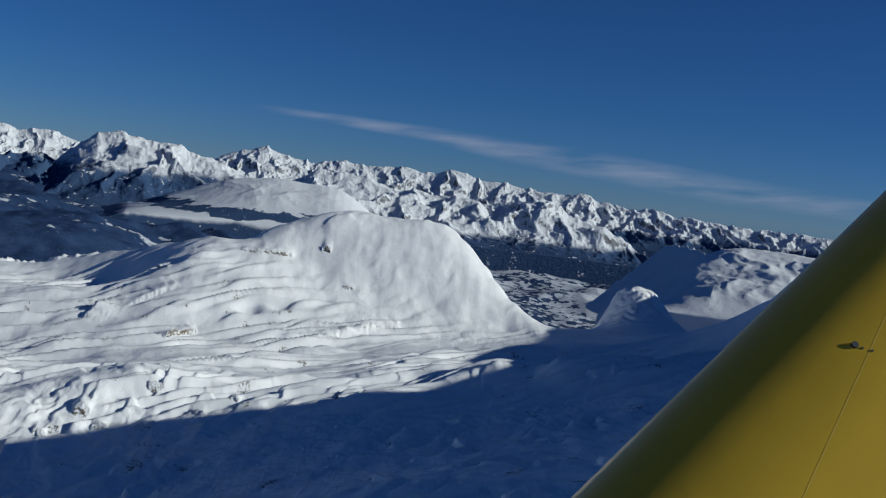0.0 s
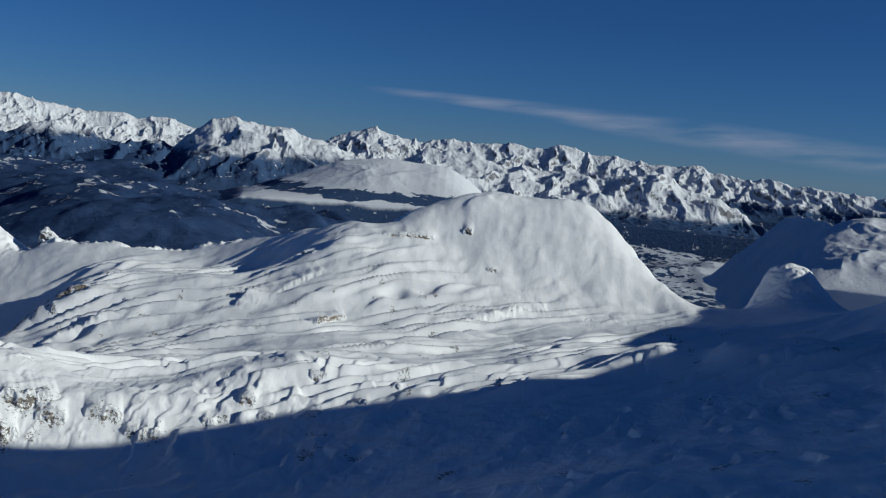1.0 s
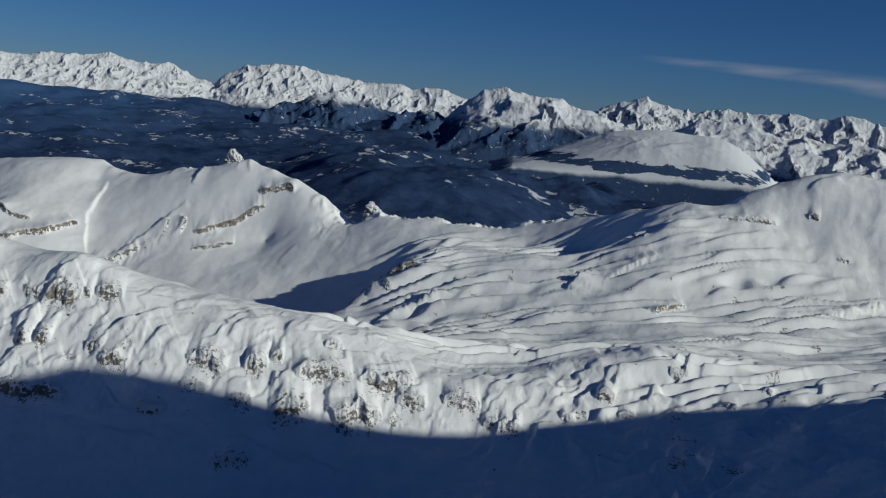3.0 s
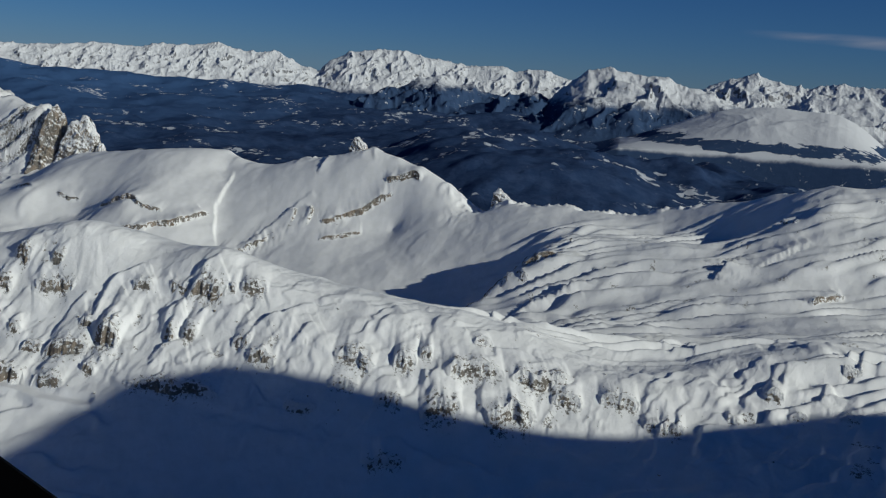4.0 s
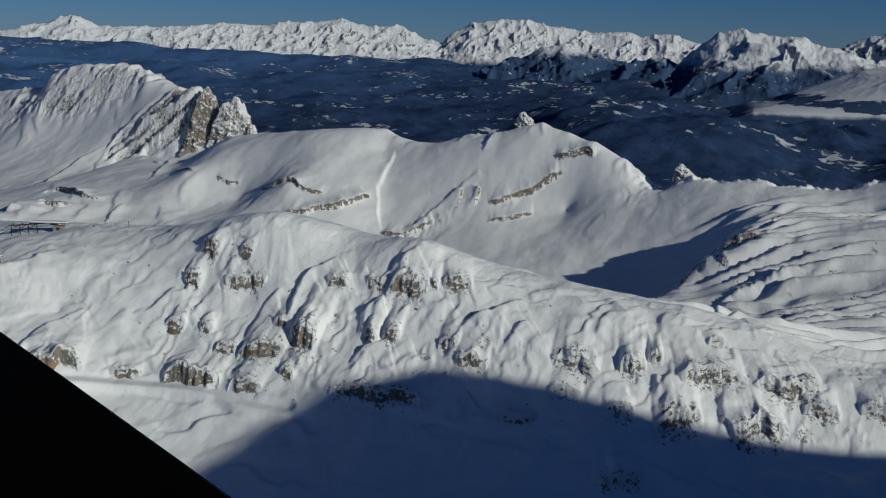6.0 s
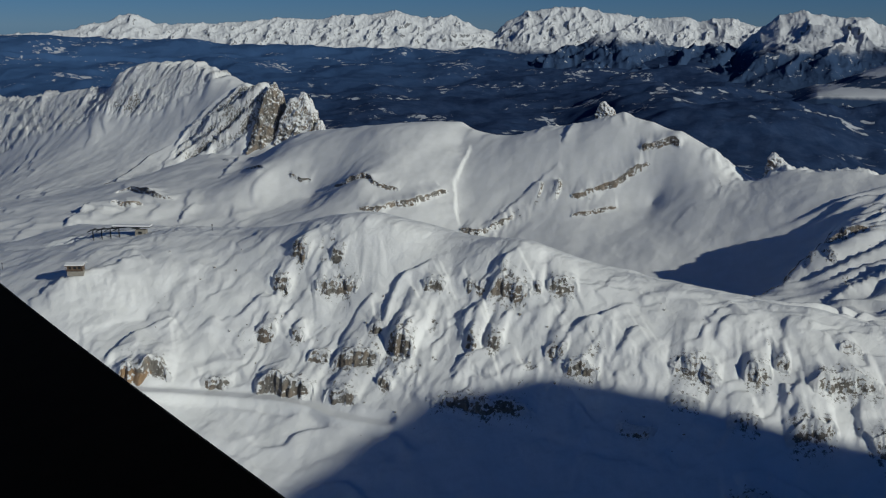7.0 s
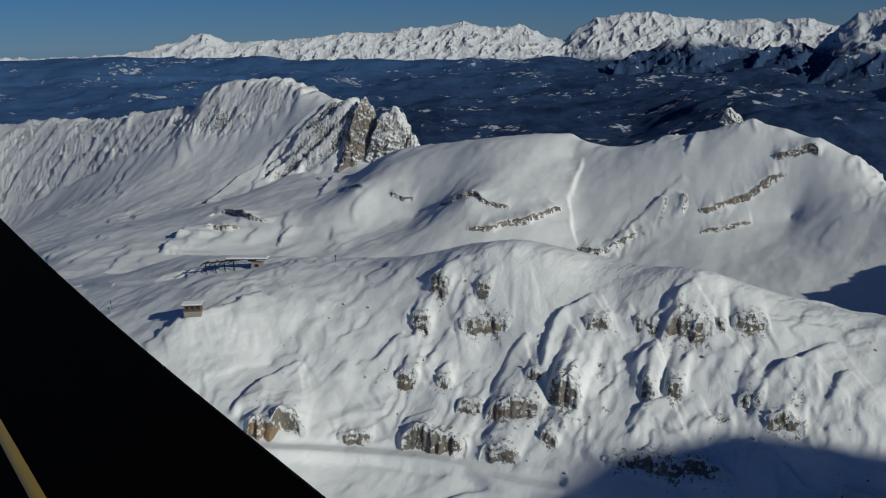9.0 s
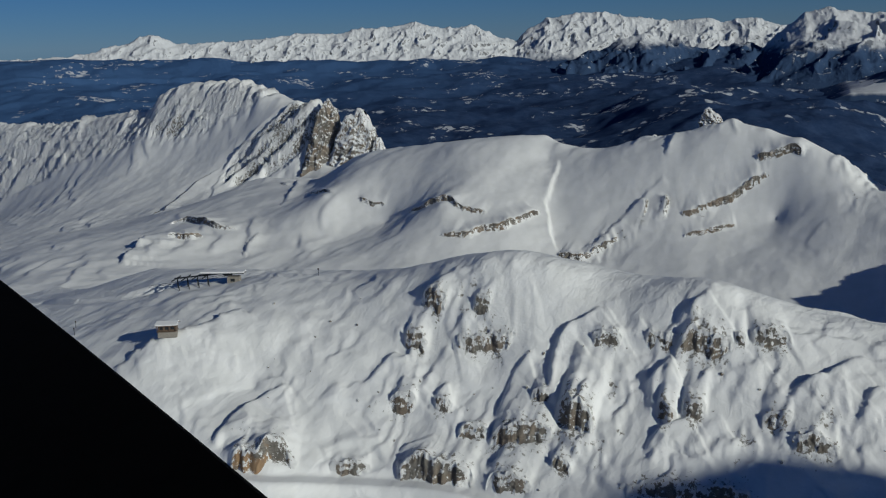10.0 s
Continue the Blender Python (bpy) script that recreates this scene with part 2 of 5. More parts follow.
# ---- the near massif: crests, feet and hollows ----
COURSES = {
    "fore_crest": [(-345, 212, 244), (-308, 216, 246.2), (-298, 220, 247), (-276, 212, 251), (-259, 207, 254), (-251.5, 206.3, 255.4), (-243.6, 206.6, 257), (-238, 208.2, 257.6), (-232.5, 211, 256.7), (-228, 212.5, 254.8),
                   (-223.3, 213.3, 252.6), (-219.2, 214, 252.2), (-214.3, 214.9, 253.4), (-209.6, 216, 254.4), (-204, 217.3, 255), (-200.6, 218.7, 254.2), (-196, 220.4, 252.3), (-192, 222, 250.4), (-188.8, 223.8, 249.6), (-182, 227.7, 248.4),
                   (-173.7, 231.2, 248), (-163.6, 234, 246.2), (-157.4, 235.8, 245.8), (-150.2, 237.9, 245.6), (-142.9, 240, 243.6), (-135.1, 240, 242.4), (-129.8, 240, 239.6), (-120.4, 242.4, 236.6), (-113, 247, 235), (-103, 252, 236.5), (-84, 256, 241.5)],
    "fore_middle": [(-292, 173, 244), (-270, 189, 243.5), (-236, 199, 243.4), (-210, 206, 244), (-181, 208, 240.6), (-158, 222.6, 244.5),
                    (-139, 223, 239), (-127, 230, 236.8), (-86, 248, 235.6)],
    "fore_low": [(-274, 177, 236.6), (-260, 165, 230.4), (-250, 174, 227.6), (-224.5, 183, 228.8), (-204, 184, 228), (-171, 197, 228.5),
                 (-150.5, 193.4, 222.9), (-119, 213.7, 224.2), (-66, 250.7, 235.6), (-17, 262.7, 244.2), (7.7, 268.8, 246.6), (30.5, 270.6, 252.3)],
    "gully": [(60, 215, 258), (20, 205, 248), (-40, 205, 232), (-80, 200, 221), (-119, 188, 211), (-150, 168, 208), (-190, 150, 208), (-240, 140, 214), (-300, 130, 222)],
    "pass": [(-393, 217, 232.4), (-354, 184, 238.8), (-323, 182, 242.2), (-301, 191, 247.5)],
    "near_side": [(60, 130, 268), (-10, 159.5, 252), (-90, 130, 225), (-180, 90, 215), (-290, 60, 225)],
    "back_valley": [(-205, 343, 220), (-225, 351, 222.5), (-260, 335, 215), (-296, 358, 223), (-320, 320, 212), (-380, 290, 214), (-430, 240, 217)],
    "back_hollow": [(-150, 285, 228), (-190, 285, 214), (-240, 285, 206), (-330, 270, 212)],
    "second_crest": [(-445, 405.8, 246.5), (-420, 405, 250.8), (-385, 404, 255.7), (-357, 406, 258.7), (-347.5, 406.8, 258.8), (-338.8, 402.8, 256.4), (-328.5, 401.2, 254.9),
                     (-318, 403.5, 255.2), (-309.3, 405.5, 258), (-304.3, 406.6, 260.2), (-293, 409, 261), (-284.6, 411, 264.2), (-272, 410.1, 266.2), (-259.8, 407.3, 263.4),
                     (-246.6, 404.2, 260.2), (-242.3, 403.2, 258.4), (-233.8, 401.3, 255.8), (-228.1, 400, 252.4), (-222.7, 399.6, 247.8), (-217.2, 400.9, 244.4), (-214.6, 401.6, 243.6), (-212.3, 402, 249.6), (-209.2, 402.4, 252.8),
                     (-199, 402.8, 250.7), (-190.2, 403.1, 250.8), (-182.9, 403.4, 252.7), (-177.5, 403.7, 250.9), (-165.2, 404.3, 251.9), (-159, 404.6, 251.5), (-150.3, 405, 253.1), (-145.8, 405.7, 255.4), (-127.4, 408.6, 258.2)],
    "second_face": [(-434, 328, 220), (-390, 357, 228), (-362, 355, 238.3), (-333.4, 356.4, 232.5), (-325, 376, 238.3), (-275, 379.5, 239.3), (-248, 384, 236)],
    "shoulder_rib": [(-345, 403, 256.4), (-334, 388, 247), (-329, 379, 241.5), (-326, 372, 236), (-318, 362, 228)],
    "rib_edge": [(-186, 308, 226), (-181.5, 318, 227.6), (-178.6, 328, 232.6), (-175.5, 340, 237.6), (-173, 352, 241.6)],
    "rib_foot": [(-192, 310, 220), (-189, 321, 221), (-186, 333, 222), (-184, 345, 225), (-180, 357, 232)],
    "plateau_rib": [(-165, 345, 243.4), (-154, 351, 247), (-130, 352, 249.8), (-112, 350, 249.2)],
    "plateau_far": [(-160, 380, 247), (-140, 385, 248), (-115, 375, 250)],
    "plateau": [(-151.5, 317.8, 231.7), (-122, 321.4, 236.6), (-82, 347, 249), (-72, 334.5, 241.1), (-34.7, 351, 246.4), (-25, 340, 242.4)],
    "plateau_front": [(-110, 285, 233), (-73, 263.4, 244), (-44, 275, 241.8), (-10, 300, 244), (14, 295, 249), (47, 292, 252.4)],
    "dome_crest": [(-127.4, 408.6, 258.2), (-120, 406.6, 260), (-114, 404.8, 260.3), (-105.3, 402.1, 265), (-101.6, 401.1, 266.2), (-99.6, 400.8, 264.6), (-87, 397.5, 270.7), (-84.6, 397.4, 270.6), (-82.6, 398.4, 268.6),
                   (-77.3, 401.3, 267.4), (-73.9, 403.2, 268.9), (-67.5, 406.1, 273.7), (-62.9, 407.7, 276.9), (-55.3, 410.8, 280.6), (-45.6, 418.5, 282.6), (-35.4, 425.5, 283),
                   (-27, 427.8, 282.2), (-20.7, 429.5, 280.8), (-14.5, 430.6, 280.4), (-4.4, 432, 281), (9, 431.8, 280.4), (17.9, 420, 272.5), (28.4, 402, 261.9), (44, 379, 251)],
    "dome_face": [(-88.7, 380.6, 266.2), (-61, 395, 273.2), (-30.4, 379.7, 258.5), (2.7, 381.6, 254.4), (29, 378.4, 249.4)],
    "right_rim": [(44, 379, 250.8), (55.5, 383.7, 253.2), (64, 382, 254), (76, 385, 259)],
    "sun_ridge": [(165, 40, 320), (158, 80, 342), (152, 100, 354), (150, 117, 360), (150, 131, 364), (150, 144, 368), (150, 158, 366), (150, 166, 356.5),
                  (150, 172, 345), (150, 180, 337), (150, 192, 327.5), (150, 204, 324), (150, 219, 319.5), (150, 231, 313.5), (150, 246, 303.5), (150, 280, 302), (150, 320, 298), (150, 345, 292),
                  (152, 366, 293), (152, 384, 293), (152, 402, 292), (154, 430, 266)],
    "sun_foot": [(95, 60, 268), (88, 120, 276), (92, 180, 276), (98, 240, 273), (92, 285, 266), (92, 316, 267), (110, 342, 274), (125, 372, 268)],
    "sun_back": [(230, 60, 290), (230, 200, 290), (220, 330, 270), (215, 420, 250)],
    "knoll": [(69, 397, 254), (73.5, 399, 260), (78, 400, 265), (83, 401, 267.2), (87.5, 402, 266), (91, 402, 261), (94.5, 402, 254)],
    "knoll_front": [(70, 388, 256.5), (78, 389, 261), (86, 390, 261.5)],
    "knoll_rear": [(74, 412, 265.5), (82, 414, 268.5), (90, 414, 267)],
    "lit_hump": [(5, 281, 250.2), (20, 277, 254), (36, 273, 258.2), (47, 271, 258)],
    "lit_hump_front": [(10, 262, 246.5), (40, 255, 252)],
    "fin_crest": [(-522, 468.5, 264), (-535, 466, 262), (-543, 463, 254.5), (-553, 458, 245), (-561, 454, 236), (-568, 450, 228)],
    "tooth_base": [(-521, 462, 236), (-511, 464, 233), (-501, 467, 234), (-490, 471, 235)],
    "fin_foot": [(-503, 459, 232), (-526, 455, 229.5), (-548, 450, 227), (-572, 444, 224.5)],
    "knoll_gap": [(108, 362, 258), (112, 384, 256), (114, 402, 254), (118, 422, 250)],
    "knoll_back": [(105, 470, 215), (60, 440, 215), (140, 440, 250), (190, 480, 220)],
    "third_crest": [(-484, 480, 236), (-496.3, 480, 240), (-512.5, 479, 250), (-535.4, 477.7, 262.9), (-546, 477, 264.3), (-562, 477, 266), (-572, 477, 267.8), (-577, 477, 271.4),
                    (-613, 479, 275.4), (-647, 476, 272.4), (-664, 475.7, 268.6), (-672, 477, 262), (-677, 478, 259.9), (-700, 480, 257.8), (-735, 481.6, 253.8), (-765, 483.5, 248.9),
                    (-796, 485.5, 244.6), (-848, 490, 243.9), (-908, 496, 242.6), (-950, 499.6, 236.9), (-990, 503, 231)],
    "third_foot": [(-571.9, 476, 266), (-581.4, 472, 258.3), (-611, 466, 245.9), (-638, 461, 238.3), (-667, 462, 240.5), (-693, 458, 229.8), (-734, 460, 222.5), (-777, 455, 206.7), (-823, 450, 189.6), (-865, 445, 175.3), (-910, 440, 163)],
    "third_slope": [(-422, 358, 236.6), (-465, 395, 234), (-512, 409.5, 232.3), (-510, 380.6, 227.3), (-486, 329, 222.5), (-463, 328, 223.7)],
    "third_low": [(-570, 363.7, 210.2), (-593, 328.5, 205), (-530, 277, 212), (-468, 265, 217), (-700, 300, 185)],
}
BACK = {"second_back": ("second_crest", 45, -50), "dome_back": ("dome_crest", 45, -65), "third_back": ("third_crest", 55, -55)}


def control_points():
    pts = []
    for name, line in COURSES.items():
        pts += along(line, 9.0)
    for source, dy, dz in BACK.values():
        pts += [p + np.array((6.0, dy, dz)) for p in along(COURSES[source], 16.0)]
        pts += [p + np.array((12.0, 3 * dy, 2.2 * dz)) for p in along(COURSES[source], 30.0)]
    keep = []
    for p in pts:
        if all((p[0] - q[0]) ** 2 + (p[1] - q[1]) ** 2 > 4.0 for q in keep):
            keep.append(p)
    return np.array(keep)


def spline(pts):
    """A surface through the courses, with creases along them."""
    n = len(pts)
    d = np.hypot(pts[:, None, 0] - pts[None, :, 0], pts[:, None, 1] - pts[None, :, 1])
    a = np.zeros((n + 3, n + 3))
    a[:n, :n] = -d + np.eye(n) * 0.3
    a[:n, n], a[n, :n] = 1, 1
    a[:n, n + 1:], a[n + 1:, :n] = pts[:, :2] / 100, pts[:, :2].T / 100
    w = np.linalg.solve(a, np.concatenate((pts[:, 2], np.zeros(3))))

    def height(x, y):
        shape = x.shape
        x, y = np.asarray(x).ravel(), np.asarray(y).ravel()
        out = w[n] + w[n + 1] * x / 100 + w[n + 2] * y / 100
        x32, y32, p32, w32 = x.astype(np.float32), y.astype(np.float32), pts.astype(np.float32), w[:n].astype(np.float32)
        for s in range(0, len(x), 20000):
            e = slice(s, s + 20000)
            r = np.sqrt((x32[e, None] - p32[None, :, 0]) ** 2 + (y32[e, None] - p32[None, :, 1]) ** 2)
            out[e] -= r @ w32
        return out.reshape(shape)
    return height


# rock steps in the snow: place, half width along the slope, height
UPPER_BAND = [(-202.0, 209.7, 4.6, 4.3), (-192.5, 213.9, 3.2, 3.5), (-196.9, 211.9, 0.9, 2.0), (-209.1, 208.3, 2.7, 1.6), (-217.7, 205.4, 2.5, 1.8),
              (-237.8, 198.7, 5.3, 2.5), (-250.3, 194.8, 2.5, 2.4), (-249.9, 200.0, 2.7, 2.6), (-240.6, 202.3, 1.9, 1.9)]
MIDDLE_BAND = [(-217.1, 192.9, 3.5, 6.6), (-224.2, 194.8, 1.7, 2.6), (-203.8, 198.9, 1.6, 3.8), (-200.0, 200.5, 1.9, 3.8), (-187.9, 203.6, 2.3, 2.2),
              (-181.5, 201.8, 3.4, 2.6), (-246.7, 185.6, 2.4, 2.8), (-239.9, 188.3, 1.8, 2.2), (-232.6, 186.9, 2.7, 2.4)]
LOWER_BAND = [(-224.5, 188.4, 5.2, 4.7), (-235.2, 178.5, 6.8, 4.7), (-222.5, 181.5, 3.7, 3.3), (-248.4, 173.2, 3.4, 2.1), (-195.9, 189.9, 10.5, 3.0),
              (-215.9, 186.3, 1.8, 2.5)]
RIGHT_BAND = [(-162.6, 209.2, 4.9, 4.2), (-162.2, 204.7, 3.2, 2.1), (-152.8, 214.2, 2.6, 4.2), (-149.6, 217.9, 1.4, 2.5), (-151.8, 205.7, 3.1, 2.5),
              (-141.7, 209.9, 4.5, 4.7), (-138.8, 219.5, 6.7, 4.2), (-140.7, 228.2, 2.3, 2.2), (-126.1, 227.0, 7.2, 4.5), (-128.9, 215.9, 6.1, 4.9),
              (-119.5, 225.6, 3.5, 2.8), (-109.7, 231.1, 4.3, 3.4), (-102.2, 229.2, 1.8, 2.1), (-98.0, 229.6, 3.1, 3.0), (-146.4, 194.8, 4.5, 2.4)]
FRONT_BAND = [(-80.4, 246.6, 2.2, 2.0), (-86.7, 237.3, 1.7, 1.7), (-74.6, 242.9, 2.0, 1.7), (-64.4, 245.9, 2.5, 2.1), (-98.0, 229.1, 3.8, 1.4),
              (-53.8, 251.6, 2.5, 1.6), (-46.3, 258.4, 1.8, 1.2), (-66.2, 259.8, 2.1, 0.8), (-168.3, 197.7, 3.6, 1.2)]
# places where thin snow lets the rock show through: place, reach
DUSTED = [(-212.1, 200.3, 4.6), (-179.5, 206.7, 5.3), (-210.9, 189.8, 3.5), (-190.1, 196.5, 3.0), (-189.8, 209.4, 2.7), (-191.6, 200.2, 2.9),
              (-247.1, 190.8, 3.8), (-209.5, 194.5, 1.3), (-243.5, 202.0, 4.0), (-202.7, 193.4, 2.5), (-121.5, 220.2, 3.7), (-154.5, 222.3, 3.3),
              (-113.2, 224.3, 3.0), (-134.5, 242.2, 3.1),
              (-300.3, 361.3, 5.0), (-295.0, 366.0, 4.0), (-289.5, 371.0, 3.6), (-284.0, 377.3, 4.0), (-270.0, 379.7, 3.6), (-223.6, 388.0, 4.0), (-302.0, 356.5, 4.0)]
PLATEAU_ROCK = [(-176.5, 331.0, 6.0, 2.4), (-180.5, 322.0, 5.0, 2.2), (-169.0, 338.0, 5.0, 2.0), (-171.0, 329.0, 3.2, 1.4), (-147.0, 334.6, 2.5, 1.0), (-96.2, 369.6, 3.8, 1.2), (-61.9, 385.5, 10.0, 1.8),
                (-30.0, 379.5, 2.3, 1.1), (-41.3, 393.7, 2.0, 1.6)]
# long ledges: corners, height, then the side that lies lower, whether rock shows, length of the snow ramp above
LEDGES = [([(-379.2, 358.4), (-370.3, 357.1), (-359.6, 358.2), (-355.6, 356.1), (-348.2, 356.9), (-343, 358.1)], 1.7, (0, -1), 1, 9),
          ([(-354, 343.3), (-343.6, 345.5), (-341.6, 349.9), (-334, 353.6), (-331.2, 359.5), (-326.6, 367.8)], 2.3, (0.3, -1), 1, 9),
          ([(-260, 396), (-254, 397.8), (-248.5, 400.3), (-244, 399)], 2.4, (0, -1), 1, 7),
          ([(-278.5, 376.5), (-274, 377.6), (-270.9, 380.6), (-264.3, 384.5), (-261.7, 387.7), (-253.3, 393.6)], 2.2, (0.2, -1), 1, 8),
          ([(-274.2, 369), (-268, 372.2), (-258.6, 378.5)], 1.2, (0.3, -1), 1, 7),
          ([(-313, 354.1), (-304, 354.7), (-299.9, 360.7), (-294.6, 366.1)], 1.9, (0.2, -1), 1, 9),
          ([(-291.4, 379.5), (-290.4, 376), (-289.7, 372.8)], 1.7, (1, -0.2), 1, 6),
          ([(-285, 382), (-283.6, 378), (-282.7, 373.6)], 2.2, (1, -0.2), 1, 6),
          ([(-292.8, 406.5), (-291.8, 400), (-290.9, 393)], 1.4, (-1, 0), 0, 5),
          ([(-334.4, 394.6), (-331, 384.8), (-328, 372.8), (-318, 360), (-312.9, 355.1)], 1.5, (1, 0), 0, 12),
          ([(-491, 333.5), (-491, 338), (-485, 340.5), (-470.1, 336.3), (-457.6, 331.8), (-448.3, 334.6)], 2.2, (0, -1), 1, 10),
          ([(-468, 314), (-466.5, 317.4), (-458.4, 318.2), (-455.6, 323.8)], 2.4, (0, -1), 1, 12),
          ([(-481, 317), (-476, 309), (-471.6, 300.5), (-463, 288)], 3.0, (-1, 0.1), 0, 30),
          ([(-485, 408), (-471.8, 394), (-457.5, 374.2), (-448.4, 360)], 1.3, (-1, 0), 0, 6),
          ([(-582, 450), (-590.3, 437.7), (-588.5, 424), (-578.4, 405), (-560, 385)], 1.2, (-1, -0.2), 1, 10),
          ([(-437, 336), (-434.3, 326.4), (-428.3, 318.4)], 1.4, (-1, 0), 0, 7),
          ([(-286.5, 188), (-287.8, 183.7), (-289.2, 177.7), (-291, 175.2), (-294.5, 171.2), (-297, 168.6), (-298.6, 164)], 1.8, (-1, 0.4), 0, 10),
          ([(-288, 388), (-292.8, 380.3), (-298.4, 370.1), (-303.4, 359.1)], 1.0, (-1, 0), 0, 12),
          ([(-8, 363), (-14.7, 359.9), (-24.9, 351.7), (-33.1, 344.5), (-38, 340)], 2.2, (-0.3, -1), 0, 12),
          ([(-86, 358), (-90, 354.8), (-95.5, 350.1), (-102, 343)], 1.5, (-0.5, -1), 0, 12),
          ([(-108, 348), (-109.1, 344), (-112, 335)], 2.0, (-1, -0.3), 0, 10),
          ([(-150, 327), (-153.7, 322.5), (-160.8, 316.5), (-166.3, 308)], 2.6, (-0.7, 0.7), 0, 10),
          ([(-74, 338), (-77.2, 335.2), (-83, 327)], 2.0, (-0.6, -0.8), 1, 9),
          ([(-443.5, 372.5), (-432, 366), (-419.2, 360.8)], 1.0, (-0.3, -1), 1, 8),
          ([(-408.9, 363.3), (-401, 362.6), (-394.5, 364.3)], 1.1, (0, -1), 1, 8),
          ([(-187, 308), (-181.5, 318), (-178.6, 328), (-173.5, 340), (-169, 352)], 1.2, (-1, 0), 1, 7),
          ([(-176, 337), (-170, 338.5), (-164, 341), (-158, 341.5)], 1.6, (0.1, -1), 1, 8)]
THIRD_ROCK = [(-562.2, 386.5, 6.5, 1.6), (-482.0, 396.4, 4.6, 1.6)]
BROWN_ROCK = [(-260.4, 164.2, 6.4, 4.4)]
STEP_ROCKS = UPPER_BAND + MIDDLE_BAND + LOWER_BAND + RIGHT_BAND + FRONT_BAND + PLATEAU_ROCK + THIRD_ROCK + BROWN_ROCK

# ribs that run down the face, shaded on one side: course, height, width of the drop, length of the snow ramp
UPPER_RIBS = [([(-245.4, 206.0), (-250.2, 204.6), (-253.3, 203.3), (-254.4, 202.1), (-254.4, 200.4)], 2.4, 1.0, 9),
        ([(-242.5, 206.3), (-247.2, 204.8), (-249.5, 203.5), (-251.2, 202.2), (-252.7, 200.6), (-252.6, 198.6)], 2.2, 1.0, 8),
        ([(-233.6, 209.3), (-236.7, 207.1), (-238.9, 205.4), (-239.7, 204.1), (-241.3, 202.7), (-242.0, 201.5), (-241.8, 200.5)], 2.2, 1.2, 14),
        ([(-241.8, 200.9), (-243.4, 199.0), (-244.3, 197.5), (-244.5, 196.4)], 2.0, 1.0, 12),
        ([(-252.4, 198.3), (-253.0, 196.0), (-252.6, 194.1)], 1.0, 0.8, 7),
        ([(-254.6, 196.4), (-254.9, 194.6), (-254.6, 193.1)], 0.8, 0.8, 6),
        ([(-203.1, 216.2), (-204.5, 213.8), (-206.8, 212.0), (-207.0, 210.8), (-206.1, 209.3)], 2.6, 0.9, 16),
        ([(-212.8, 210.6), (-213.7, 208.4), (-213.8, 206.9)], 1.0, 1.0, 9),
        ([(-209.6, 214.9), (-214.0, 214.2), (-217.5, 213.8), (-220.5, 211.8), (-221.9, 210.3)], 1.6, 0.7, 7)]
MIDDLE_RIBS = [([(-219.6, 211.5), (-221.2, 209.4), (-222.7, 206.9), (-224.3, 204.8), (-225.1, 203.2), (-225.2, 201.3), (-224.8, 199.5), (-223.4, 197.5), (-223.3, 196.1), (-221.1, 194.2), (-219.1, 192.6)], 3.4, 1.3, 16),
        ([(-228.0, 200.5), (-230.0, 198.2), (-230.7, 196.5), (-230.4, 194.5), (-229.9, 192.5), (-230.2, 190.2), (-229.9, 188.6)], 2.8, 1.3, 13),
        ([(-244.1, 196.9), (-243.7, 194.5), (-244.2, 191.6), (-245.0, 189.3), (-244.5, 186.9)], 2.4, 2.2, 14),
        ([(-252.4, 193.2), (-253.3, 190.6), (-253.5, 187.9), (-253.3, 185.3)], 1.6, 3.0, 12),
        ([(-239.9, 191.9), (-241.4, 189.3), (-241.4, 187.7)], 1.2, 0.9, 8),
        ([(-205.5, 207.0), (-207.4, 204.3), (-207.6, 201.9), (-207.2, 199.7), (-205.1, 198.1)], 2.8, 1.5, 13),
        ([(-200.6, 207.5), (-201.0, 205.7), (-199.7, 203.5)], 1.4, 0.8, 8),
        ([(-191.7, 211.5), (-193.8, 208.3), (-194.4, 206.0), (-194.1, 203.4)], 1.4, 2.0, 12),
        ([(-178.1, 219.2), (-180.7, 214.7), (-183.2, 211.0), (-186.0, 208.3), (-185.9, 206.3), (-186.0, 204.2), (-186.4, 201.6), (-186.5, 199.6)], 3.6, 2.2, 18)]
